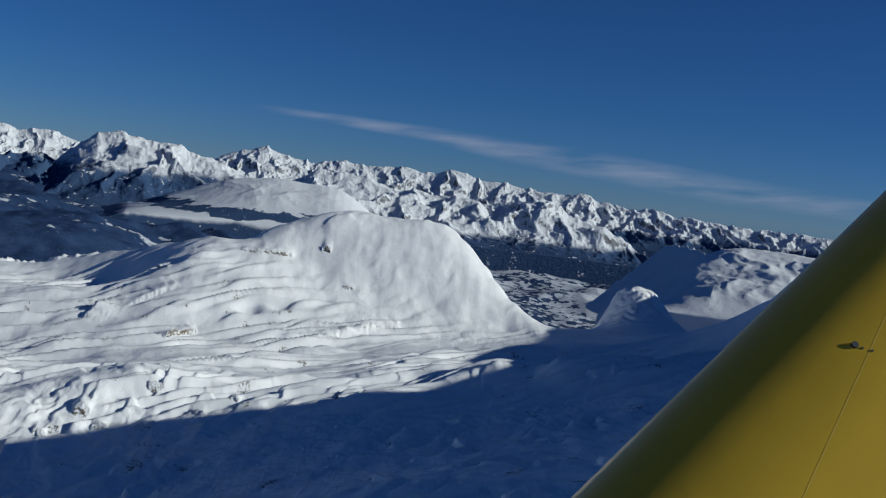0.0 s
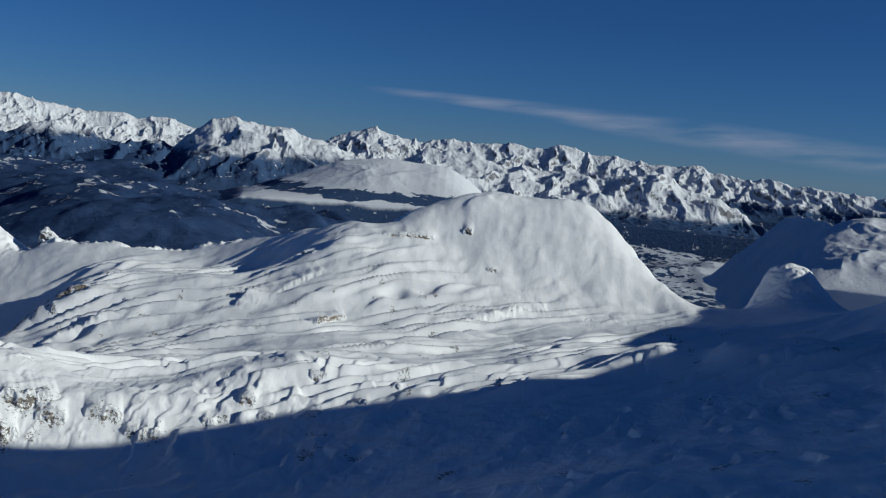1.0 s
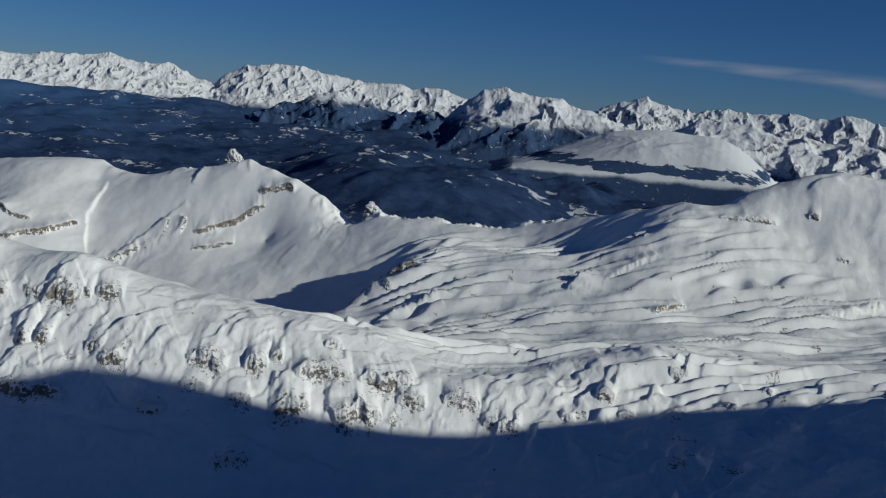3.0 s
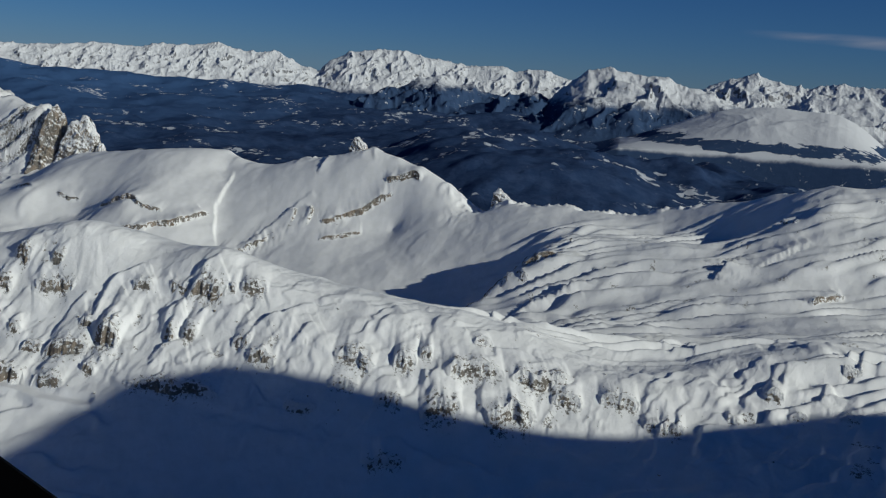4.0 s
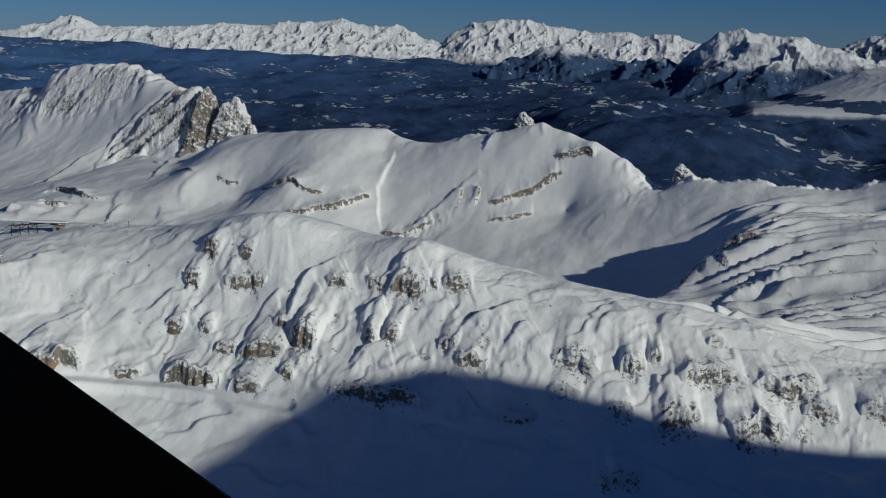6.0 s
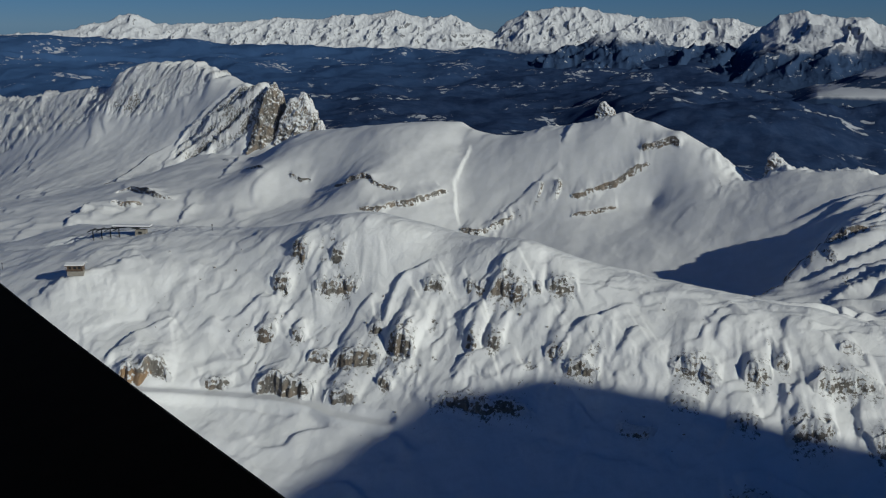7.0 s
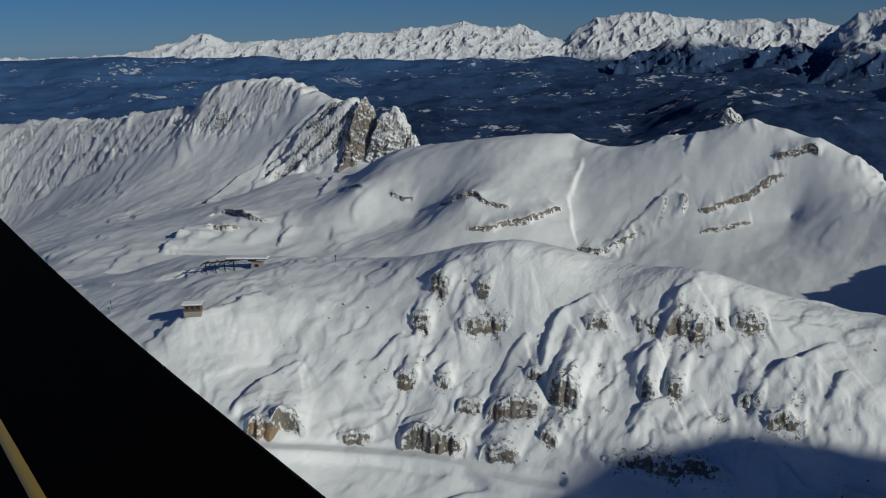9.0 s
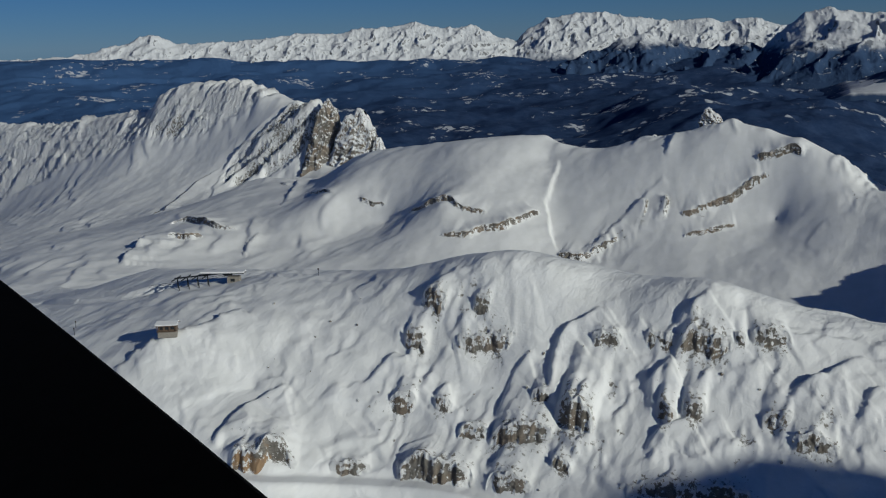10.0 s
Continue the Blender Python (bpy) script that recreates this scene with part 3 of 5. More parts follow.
LOWER_RIBS = [([(-174.7, 213.8), (-176.1, 210.9), (-175.9, 208.5), (-175.8, 206.0)], 2.2, 1.5, 12),
        ([(-198.9, 200.8), (-201.1, 198.1), (-203.8, 196.0), (-203.8, 193.5), (-202.3, 191.6)], 2.4, 1.5, 12),
        ([(-194.7, 202.0), (-196.9, 199.4), (-197.8, 197.1), (-198.1, 194.6), (-198.0, 191.8)], 1.2, 2.0, 10),
        ([(-193.2, 200.5), (-194.2, 197.0), (-194.8, 194.0)], 1.2, 2.0, 10),
        ([(-212.5, 192.5), (-215.4, 190.8), (-215.3, 189.2), (-213.5, 187.8)], 1.5, 1.0, 9),
        ([(-219.2, 191.3), (-218.6, 188.4), (-216.7, 186.4)], 1.3, 1.0, 8),
        ([(-224.6, 189.1), (-225.6, 186.3), (-226.1, 183.7), (-226.4, 181.3)], 1.6, 1.6, 10),
        ([(-237.5, 184.1), (-241.8, 180.5), (-242.1, 178.1)], 1.2, 1.0, 8),
        ([(-266.6, 179.9), (-269.7, 175.7), (-270.2, 170.6), (-270.3, 167.2), (-269.9, 164.4), (-268.1, 162.1)], 2.6, 1.4, 14),
        ([(-247.2, 180.9), (-250.7, 177.9), (-253.0, 174.4), (-253.4, 171.4)], 1.5, 3.0, 10),
        ([(-272.3, 193.2), (-271.4, 188.9), (-269.8, 183.5), (-270.5, 179.0)], 1.2, 5.0, 16)]
RIGHT_RIBS = [([(-161.3, 225.0), (-162.3, 219.3), (-161.1, 215.4)], 1.4, 1.2, 12),
        ([(-152.6, 230.9), (-150.9, 222.6), (-149.1, 217.6)], 1.2, 1.5, 12),
        ([(-147.9, 215.7), (-147.2, 212.3), (-145.6, 210.2)], 1.6, 1.0, 9),
        ([(-99.8, 249.9), (-103.5, 241.6), (-105.0, 236.2), (-105.6, 231.6)], 1.6, 1.5, 10),
        ([(-107.2, 244.9), (-110.4, 237.1), (-111.3, 232.6)], 1.2, 2.0, 9),
        ([(-63.5, 286.1), (-68.0, 262.3), (-72.4, 255.5), (-74.8, 250.1)], 1.0, 1.5, 11),
        ([(-73.7, 259.5), (-78.7, 252.6), (-81.7, 248.0), (-82.5, 243.6)], 1.0, 1.5, 10),
        ([(-51.8, 305.9), (-56.1, 279.1), (-61.2, 263.6), (-63.2, 256.4)], 1.0, 1.5, 10),
        ([(-90.8, 254.3), (-91.7, 246.3), (-91.3, 239.7)], 0.8, 1.5, 9),
        ([(-23.6, 282.1), (-32.2, 273.7), (-38.6, 261.9), (-42.8, 255.8), (-47.5, 252.2)], 1.1, 1.4, 9),
        ([(-36.2, 260.8), (-39.7, 255.5), (-44.1, 252.0)], 0.8, 1.2, 8),
        ([(-98.9, 240.5), (-103.7, 236.3), (-105.1, 231.8)], 0.8, 1.2, 9)]


base_height = spline(control_points())
CREST = np.array(COURSES["fore_crest"])[:, :2]
CREST = CREST[np.argsort(CREST[:, 0])]


CREST2 = np.array(COURSES["second_crest"])[:, :2]
CREST2 = CREST2[np.argsort(CREST2[:, 0])]
FOOT = np.array(COURSES["third_foot"])[:, :2]
FOOT = FOOT[np.argsort(FOOT[:, 0])]


def lip(p, edge):
    """A wind lip: 0 to 1 quickly over edge, then slowly down again."""
    s = p - np.floor(p)
    return np.where(s < edge, smooth(0, edge, s), 1 - smooth(edge, 1.0, s))


def downhill(x, y, e=3.0):
    q = np.array([x + e, x - e, x, x]), np.array([y, y, y + e, y - e])
    h = base_height(*q)
    g = np.array((h[1] - h[0], h[3] - h[2])) / (2 * e)
    return g / np.hypot(*g)


STEPS = []
for number, (ox, oy, half, high) in enumerate(STEP_ROCKS):
    down = downhill(ox, oy)
    STEPS.append((ox, oy, half, high, float(down[0]), float(down[1]), 100 + 7 * number))


def step_line(u, half, high, seed):
    """How far the lip of a step wanders, and how high it stands, along its length."""
    calm = np.clip(1 - np.abs(u / half) ** 2.4, 0, 1) ** 0.7
    rag = 0.9 * high * 0.5 * fbm(u / 3.5 + seed, u * 0 + 0.5, 3, seed)
    env = calm * np.clip(0.9 + 0.5 * fbm(u / 3.5 + seed, u * 0 + 7.5, 3, seed + 1), 0.45, 1.1)
    return rag, env, calm


def rock_steps(x, y, z, bare):
    for x0, y0, half, high, gx, gy, seed in STEPS:
        reach = half + 3.0 * high + 4
        near = (np.abs(x - x0) < reach) & (np.abs(y - y0) < reach)
        if not near.any():
            continue
        dx, dy = x[near] - x0, y[near] - y0
        u, s = -gy * dx + gx * dy, gx * dx + gy * dy
        rag, env, calm = step_line(u, half, high, seed)
        s = s + rag
        env = env + (0.8 * calm - env) * smooth(-0.2, -0.9 * high - 0.3, s)
        rise = np.where(s < 0, np.clip(1 + s / (2.0 * high + 2), 0, 1) ** 1.3, smooth(0.55, 0.0, s))
        z[near] += 0.6 * high * env * rise
        halo = np.exp(-((s - 0.4) / (1.1 * high + 0.9)) ** 2) * smooth(1.6, 0.6, np.abs(u / half))
        bare[near] = np.maximum(bare[near], 0.56 * halo)


def ledge_course(points, low):
    """A ledge's line every 0.4 m, with the run along it and the way its low side lies."""
    p = np.array(points, float)
    run = np.concatenate(([0], np.cumsum(np.hypot(*np.diff(p, axis=0).T))))
    u = np.linspace(0, run[-1], max(8, int(run[-1] / 0.4)))
    c = np.stack([np.interp(u, run, p[:, k]) for k in (0, 1)], 1)
    soft = np.exp(-((u[:, None] - u[None, :]) / 1.6) ** 2)
    c = (soft @ c) / soft.sum(1, keepdims=True)
    d = np.gradient(c, axis=0)
    d /= np.hypot(d[:, 0], d[:, 1])[:, None]
    side = np.stack((d[:, 1], -d[:, 0]), 1)
    side *= np.sign((side @ np.array(low, float)).sum())
    c = c + side * (0.55 * fbm(u / 2.6, u * 0 + p[0, 0], 3, 19))[:, None]
    return c, side, u


def ledge_height(u, high, seed):
    calm = np.clip(1 - np.abs(2 * u / u[-1] - 1) ** 3, 0, 1) ** 0.8
    return high * calm * np.clip(0.9 + 0.6 * fbm(u / 6.0 + seed, u * 0 + 1.5, 2, seed), 0.2, 1.25)


LEDGE_LINES = [(*ledge_course(points, low), high, rock, ramp, 500 + 9 * n, 0.5) for n, (points, high, low, rock, ramp) in enumerate(LEDGES)]
RIB_LINES = [(*ledge_course(points, (-1, -0.15)), high, 0, ramp, 900 + 9 * n, 0.75 * drop) for n, (points, high, drop, ramp) in enumerate(UPPER_RIBS + MIDDLE_RIBS + LOWER_RIBS + RIGHT_RIBS)]


def ledges(x, y, z, bare):
    for c, side, u, high, rock, ramp, seed, drop in LEDGE_LINES + RIB_LINES:
        lo, hi = c.min(0) - ramp - 2, c.max(0) + ramp + 2
        near = (x > lo[0]) & (x < hi[0]) & (y > lo[1]) & (y < hi[1])
        if not near.any():
            continue
        px, py = x[near], y[near]
        d2 = (px[:, None] - c[None, :, 0]) ** 2 + (py[:, None] - c[None, :, 1]) ** 2
        i = d2.argmin(1)
        s = (px - c[i, 0]) * side[i, 0] + (py - c[i, 1]) * side[i, 1]
        off = np.sqrt(np.maximum(d2[np.arange(len(i)), i] - s * s, 0))
        env = ledge_height(u, high, seed)[i] * smooth(0.5 * ramp, 0.5, off)
        if seed >= 900:
            env = 0.47 * env * smooth(1.0, -7.0, py - np.interp(px, CREST[:, 0], CREST[:, 1]))
        z[near] += env * np.where(s < 0, np.clip(1 + s / ramp, 0, 1) ** 1.5, smooth(drop, 0.0, s))
        if rock:
            bare[near] = np.maximum(bare[near], 0.50 * np.exp(-((s - 0.3) / (0.5 * high + 0.4)) ** 2) * smooth(1.6, 0.2, off))


def massif_shape(x, y):
    """Height and bareness of the near massif."""
    z = base_height(x, y)
    home = smooth(70, -10, y)
    z = z * (1 - home) + (222 + 14 * fbm(x / 90, y / 90, 3, 99)) * home
    yc = np.interp(x, CREST[:, 0], CREST[:, 1])
    sunward = smooth(95, 60, x)
    face = smooth(6, -8, y - yc) * smooth(118, 150, y) * smooth(-345, -300, x) * smooth(-55, -85, x)
    bowl = face * smooth(232, 222, z)
    slabs = face * (1 - 0.75 * bowl)
    flat = smooth(-2, 14, y - yc) * smooth(-205, -165, x) * smooth(398, 372, y) * sunward
    flat = flat * (1 - 0.85 * smooth(340, 372, y + 0.3 * x) * smooth(-120, -90, x))
    flat = np.maximum(flat, smooth(345, 330, y) * smooth(246, 256, y) * smooth(-100, -70, x) * sunward)
    front = flat * smooth(292, 262, y)
    dome = smooth(345, 385, y) * smooth(-110, -75, x) * smooth(60, 30, x)
    second = smooth(20, 60, y - yc) * smooth(-190, -230, x) * smooth(-470, -430, x)
    foot_y = np.interp(x, FOOT[:, 0], FOOT[:, 1])
    third = smooth(-568, -575, x) * smooth(-1, 4, y - foot_y) * smooth(530, 505, y)
    fin_d, _ = track_distance(COURSES["fin_crest"], x, y)
    fins = smooth(14, 7, fin_d) * smooth(-518, -524, x)
    slope3 = smooth(-380, -430, x) * (1 - third) * (1 - fins)
    bare = np.zeros_like(z)
    base = z

    def lay(mask, shape):
        """Adds shape, worked out only where the mask reaches."""
        nonlocal z
        i = mask > 1e-3
        if i.any():
            z = z.copy()
            z[i] += mask[i] * shape(x[i], y[i], base[i])

    def expose(mask, shape):
        i = mask > 1e-3
        if i.any():
            bare[i] += mask[i] * shape(x[i], y[i], base[i])

    lay(sunward, lambda x, y, h: 0.8 * fbm(x / 34, y / 34, 3, 3) + 0.26 * fbm(x / 7, y / 7, 3, 5))

    # faint ribs and hollows of the near slope
    near = smooth(262, 244, y) * smooth(100, 125, y) * smooth(-110, -80, x) * smooth(88, 70, x)

    def near_ribs(x, y, h):
        v, u = 0.8 * x - 0.6 * y, 0.6 * x + 0.8 * y
        amp = np.clip(0.35 + 1.7 * fbm(x / 24, y / 24, 3, 17), 0, 1.1)
        return amp * (1.7 * lip(v / 9 + 1.5 * fbm(v / 24, u / 24, 4, 16), 0.14) - 0.6) + 0.8 * fbm(x / 9, y / 9, 4, 18)

    lay(near, near_ribs)
    expose(near, lambda x, y, h: np.clip(fbm(x / 11, y / 11, 4, 20) * 2.0 - 0.5, 0, 0.55))

    # ribs and lips that run slantwise down the foreground face
    def ribs(x, y, h):
        v, u = 0.93 * x - 0.37 * y, 0.37 * x + 0.93 * y
        ph = v / 10.5 + 1.5 * fbm(v / 30, u / 26, 4, 11) + 0.25 * fbm(x / 6, y / 6, 2, 12)
        amp = np.clip(0.42 + 1.5 * fbm(x / 26, y / 26, 3, 13), 0, 1.1)
        fine = np.clip(0.35 + 1.8 * fbm(x / 12, y / 12, 2, 15), 0, 1) * lip(v / 4.4 + 1.9 * fbm(v / 10, u / 10, 3, 14), 0.2)
        return 0.3 * amp * (1.5 * lip(ph, 0.14) - 0.5) + 0.4 * fine + 0.5 * fbm(x / 11, y / 11, 3, 24)

    lay(slabs, ribs)

    # beds that step out of the face
    def beds(x, y, h):
        hb = h / 5.2 + 0.7 * fbm(x / 22, y / 22, 3, 21) + 0.02 * x
        mask = np.clip(2.6 * fbm(x / 16, y / 16, 3, 22) + 0.2, 0, 1) * smooth(-300, -262, x)
        return hb - np.floor(hb), mask

    def bed_rise(x, y, h):
        s, mask = beds(x, y, h)
        return mask * 0.8 * (smooth(0.0, 0.18, s) - s)

    def bed_bare(x, y, h):
        s, mask = beds(x, y, h)
        return mask * np.where(s < 0.2, 0.42, 0.0) * np.clip(fbm(x / 9, y / 9, 3, 23) * 3 + 0.5, 0, 1)

    lay(face * (1 - bowl), bed_rise)
    expose(face * (1 - bowl), bed_bare)
    # low drifts in the bowl
    lay(bowl, lambda x, y, h: 0.9 * np.clip(0.4 + 1.4 * fbm(x / 24, y / 24, 2, 31), 0, 1) * lip((0.55 * x - 0.83 * y) / 9 + 1.2 * fbm(x / 22, y / 14, 3, 32), 0.3))

    # wind drifts of the plateau, drawn out along the wind
    def drifts(x, y, h):
        w1, w2 = 0.87 * x + 0.49 * y, 0.49 * x - 0.87 * y
        a = np.clip(0.4 + 1.8 * fbm(w2 / 26, w1 / 55, 3, 42), 0.0, 1.1)
        b = np.clip(0.32 + 1.8 * fbm(w2 / 17, w1 / 50, 2, 48), 0, 1)
        big = 2.4 * lip(w2 / 7.5 + 1.3 * fbm(w2 / 26, w1 / 62, 3, 41), 0.2) - 0.8
        small = lip(w2 / 4.6 + 1.5 * fbm(w2 / 12, w1 / 30, 2, 43), 0.4)
        return 1.2 * a * big + 1.7 * b * small + 1.9 * fbm(w2 / 17, w1 / 44, 2, 44)

    lay(flat, drifts)
    lay(front, lambda x, y, h: 0.9 * np.clip(0.4 + 1.6 * fbm(x / 16, y / 16, 2, 46), 0, 1) * (lip((0.85 * x - 0.5 * y) / 7 + 1.4 * fbm(x / 15, y / 15, 3, 45), 0.15) - 0.4))
    expose(flat, lambda x, y, h: np.clip(fbm(x / 8, y / 8, 3, 47) * 2.2 - 0.55, 0, 0.55))

    def dome_shape(x, y, h):
        w1, w2 = 0.74 * x + 0.67 * y, 0.67 * x - 0.74 * y
        return 1.0 * fbm(x / 16, y / 24, 3, 51) + 0.6 * np.clip(fbm(x / 22, y / 22, 2, 53) * 3 - 0.2, 0, 1) * lip(w2 / 12 + 1.4 * fbm(w2 / 20, w1 / 34, 3, 52), 0.16)

    lay(dome, dome_shape)
    # second ridge: smooth, a few shallow ribs
    lay(second, lambda x, y, h: 0.8 * fbm(x / 26, y / 34, 2, 61) + 0.25 * np.clip(fbm(x / 40, y / 40, 2, 62) * 3, 0, 1) * lip((0.9 * x - 0.3 * y) / 11 + 1.1 * fbm(x / 25, y / 25, 3, 63), 0.18))

    # third mountain: slanting ribs of rimed rock above a smooth apron
    def crags(x, y, h):
        sl = x - 0.6 * (h - 240)
        a = np.clip(0.55 + 1.2 * fbm(x / 34, h / 26, 2, 75), 0.15, 1.1)
        big = 3.6 * (ridged(sl / 34 + 0.3 * fbm(x / 20, h / 20, 2, 70), h / 110, 2, 73) - 0.4)
        return big + a * (5.0 * ridged(sl / 11 + 0.35 * fbm(x / 12, h / 12, 2, 71), h / 46, 3, 72, 0.6) + 3.0 * ridged(sl / 3.8, h / 9, 3, 76, 0.6) - 2.8)

    def crag_bare(x, y, h):
        sl = x - 0.6 * (h - 240)
        hollow = 0.55 - ridged(sl / 11 + 0.35 * fbm(x / 12, h / 12, 2, 71), h / 46, 3, 72, 0.6)
        low = smooth(0.2, 0.9, fbm(x / 30, h / 18, 3, 74) + 0.55 * smooth(264, 248, h))
        return np.clip(0.02 + 0.45 * hollow + 0.44 * low, 0, 0.58)

    lay(third, crags)
    expose(third * (0.45 + 0.55 * smooth(-740, -660, x)), crag_bare)

    def fin_ribs(x, y, h):
        sl = x - 1.0 * (h - 240)
        return 7.5 * (ridged(sl / 12 + 0.3 * fbm(x / 10, h / 10, 2, 79), h / 60, 3, 82, 0.6) - 0.4) + 2.4 * ridged(sl / 3.8, h / 10, 3, 85, 0.6)

    lay(fins, fin_ribs)
    expose(fins, lambda x, y, h: np.clip(0.8 - 0.75 * ridged((x - h + 240) / 12 + 0.3 * fbm(x / 10, h / 10, 2, 79), h / 60, 3, 82, 0.6) + 0.3 * fbm(x / 6, h / 6, 2, 84), 0, 0.66))

    # ripples on the knoll beyond the rim
    knoll = smooth(26, 14, np.hypot(x - 80, y - 401))
    lay(knoll, lambda x, y, h: 1.5 * fbm(x / 13, y / 13, 3, 87) + 0.9 * lip((0.5 * x + 0.86 * y + 0.6 * h) / 5 + 1.2 * fbm(x / 9, y / 9, 3, 88), 0.25))

    # broken rock along the low crest behind the plateau and beside the summit
    edge = smooth(9, 2, np.abs(y - np.interp(x, CREST2[:, 0], CREST2[:, 1]))) * (smooth(-240, -228, x) * smooth(-120, -135, x) + 0.5 * smooth(-318, -305, x) * smooth(-262, -272, x))
    lay(edge, lambda x, y, h: 2.2 * (ridged(x / 6, y / 9, 3, 78) - 0.5))
    lay(slope3, lambda x, y, h: 0.9 * fbm(x / 40, y / 40, 3, 81) + 0.9 * np.clip(fbm(x / 50, y / 50, 2, 83) * 3, 0, 1) * lip((0.75 * x + 0.66 * y) / 16 + fbm(x / 30, y / 30, 3, 82), 0.2))
    rock_steps(x, y, z, bare)
    for px, py, reach in DUSTED:
        i = (np.abs(x - px) < 2 * reach) & (np.abs(y - py) < 2 * reach)
        if i.any():
            away = np.hypot(x[i] - px, y[i] - py) / reach
            z[i] += 0.7 * np.exp(-away ** 2) * (ridged(x[i] / 2.6, y[i] / 5.0, 3, 26) - 0.4)
            bare[i] = np.maximum(bare[i], 0.51 * np.exp(-away ** 4) * np.clip(0.75 + fbm(x[i] / 3, y[i] / 3, 3, 27), 0, 1.1))
    ledges(x, y, z, bare)
    # the groomed track at the foot of the face
    for course in TRACKS:
        d, zt = track_distance(course, x, y)
        level = smooth(2.6, 1.2, d)
        z = z * (1 - level) + (zt + 0.1) * level
        bare *= 1 - smooth(3.0, 1.6, d)
    calm = np.clip(np.maximum.reduce((second, slope3, 0.6 * face, 0.8 * bowl, 0.75 * flat, 0.75 * dome, 0.9 * smooth(352, 366, y) * smooth(-240, -225, x) * smooth(-100, -118, x), smooth(-440, -470, x) * smooth(470, 455, y) * (1 - third))), 0, 1)
    rugged = np.clip(np.maximum(third, fins), 0, 1)
    return z, np.clip(bare, 0, 1), 1 - 0.85 * calm * (1 - rugged) + rugged


TRACKS = [[(-281, 158, 230.6), (-270, 159, 229.4), (-264, 159.8, 228.9), (-260, 160.4, 228.5), (-256.3, 162.4, 228.2), (-253.2, 165.4, 227.8), (-248, 170, 227), (-241.6, 173.6, 226.8), (-236.4, 175.6, 227), (-228, 178, 227)],
          [(-228, 178.5, 226.8), (-221, 178, 226.2), (-211, 180, 226)],
          [(-363, 190, 237), (-345, 187, 240), (-329, 189, 242.6), (-316, 196, 244.6)]]


def track_distance(course, x, y):
    best, zt = np.full(x.shape, 1e9), np.zeros(x.shape)
    cx, cy = [p[0] for p in course], [p[1] for p in course]
    near = (x > min(cx) - 25) & (x < max(cx) + 25) & (y > min(cy) - 25) & (y < max(cy) + 25)
    if not near.any():
        return best, zt
    if not near.all():
        best[near], zt[near] = track_distance(course, x[near], y[near])
        return best, zt
    for (ax, ay, az_), (bx, by, bz) in zip(course[:-1], course[1:]):
        t = np.clip(((x - ax) * (bx - ax) + (y - ay) * (by - ay)) / ((bx - ax) ** 2 + (by - ay) ** 2), 0, 1)
        d = np.hypot(x - ax - t * (bx - ax), y - ay - t * (by - ay))
        zt = np.where(d < best, az_ + t * (bz - az_), zt)
        best = np.minimum(best, d)
    return best, zt


def height_at(x, y):
    z = massif_shape(np.array([float(x)]), np.array([float(y)]))[0]
    return float(z[0])


def add_value(ob, name, values):
    att = ob.data.attributes.new(name, "FLOAT", "POINT")
    att.data.foreach_set("value", values.astype(np.float32).ravel())


def massif_sheet(name, az, rr, label, sink=0.0):
    a, r = np.meshgrid(az, rr)
    x, y = CENTRE[0] - np.sin(a) * r, CENTRE[1] + np.cos(a) * r
    z, bare, rough = massif_shape(x, y)
    z[0] -= sink
    ob = tagged(grid_object(name, x, y, z, snow), label, "mountain", kind="structure")
    add_value(ob, "rock", bare)
    add_value(ob, "ruffle", rough)
    return ob


near_az = np.concatenate((np.linspace(-180, -75, 60)[:-1], np.linspace(-75, -25, 240)[:-1], np.linspace(-25, 64, 1200), np.linspace(64, 82, 60)[1:], np.linspace(82, 180, 60)[1:]))
near_r = np.concatenate((np.linspace(0.05, 70, 40)[:-1], np.linspace(70, 140, 36)[:-1], np.linspace(140, 262, 300)[:-1], np.linspace(262, 470, 235)[:-1], np.linspace(470, 578, 75)))
massif_sheet("ground_massif", np.radians(near_az), near_r, "snow-covered limestone plateau with ridges, drifts and hollows")
far_az = np.concatenate((np.linspace(-180, 40, 180)[:-1], np.linspace(40, 64, 620), np.linspace(64, 180, 70)[1:]))
far_r = np.concatenate((np.linspace(574, 632, 36)[:-1], np.linspace(632, 780, 190)[:-1], np.linspace(780, 1050, 110)))
massif_sheet("ground_far_ridge", np.radians(far_az), far_r, "snowy rock ridge above a smooth white apron", 0.6)
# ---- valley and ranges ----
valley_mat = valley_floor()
az2 = np.radians(np.concatenate((np.linspace(-180, -30, 100)[:-1], np.linspace(-30, 66, 500), np.linspace(66, 180, 76)[1:])))
r2 = np.concatenate((np.linspace(420, 1500, 50)[:-1], np.linspace(1500, 4980, 260)))
A2, R2 = np.meshgrid(az2, r2)
X2, Y2 = CENTRE[0] - np.sin(A2) * R2, CENTRE[1] + np.cos(A2) * R2
D2 = np.degrees(A2)
RAD = (400, 1200, 2000, 2800, 3700, 4300, 4700, 4990)
rim = np.interp(D2, (25, 30, 35, 41, 44, 48, 50, 56, 61), (196, 190, 205, 204, 216, 233, 244, 252, 252))
left_z = np.interp(R2, RAD, (100, 60, 40, 55, 88, 165, 0, 0)) * (R2 <= 4300) + (R2 > 4300) * (165 + (rim - 165) * smooth(4200, 4620, R2))
right_z = np.interp(R2, RAD, (90, 30, -30, -30, 10, 90, 150, 180))
Z2 = right_z + (left_z - right_z) * smooth(4, 24, D2)
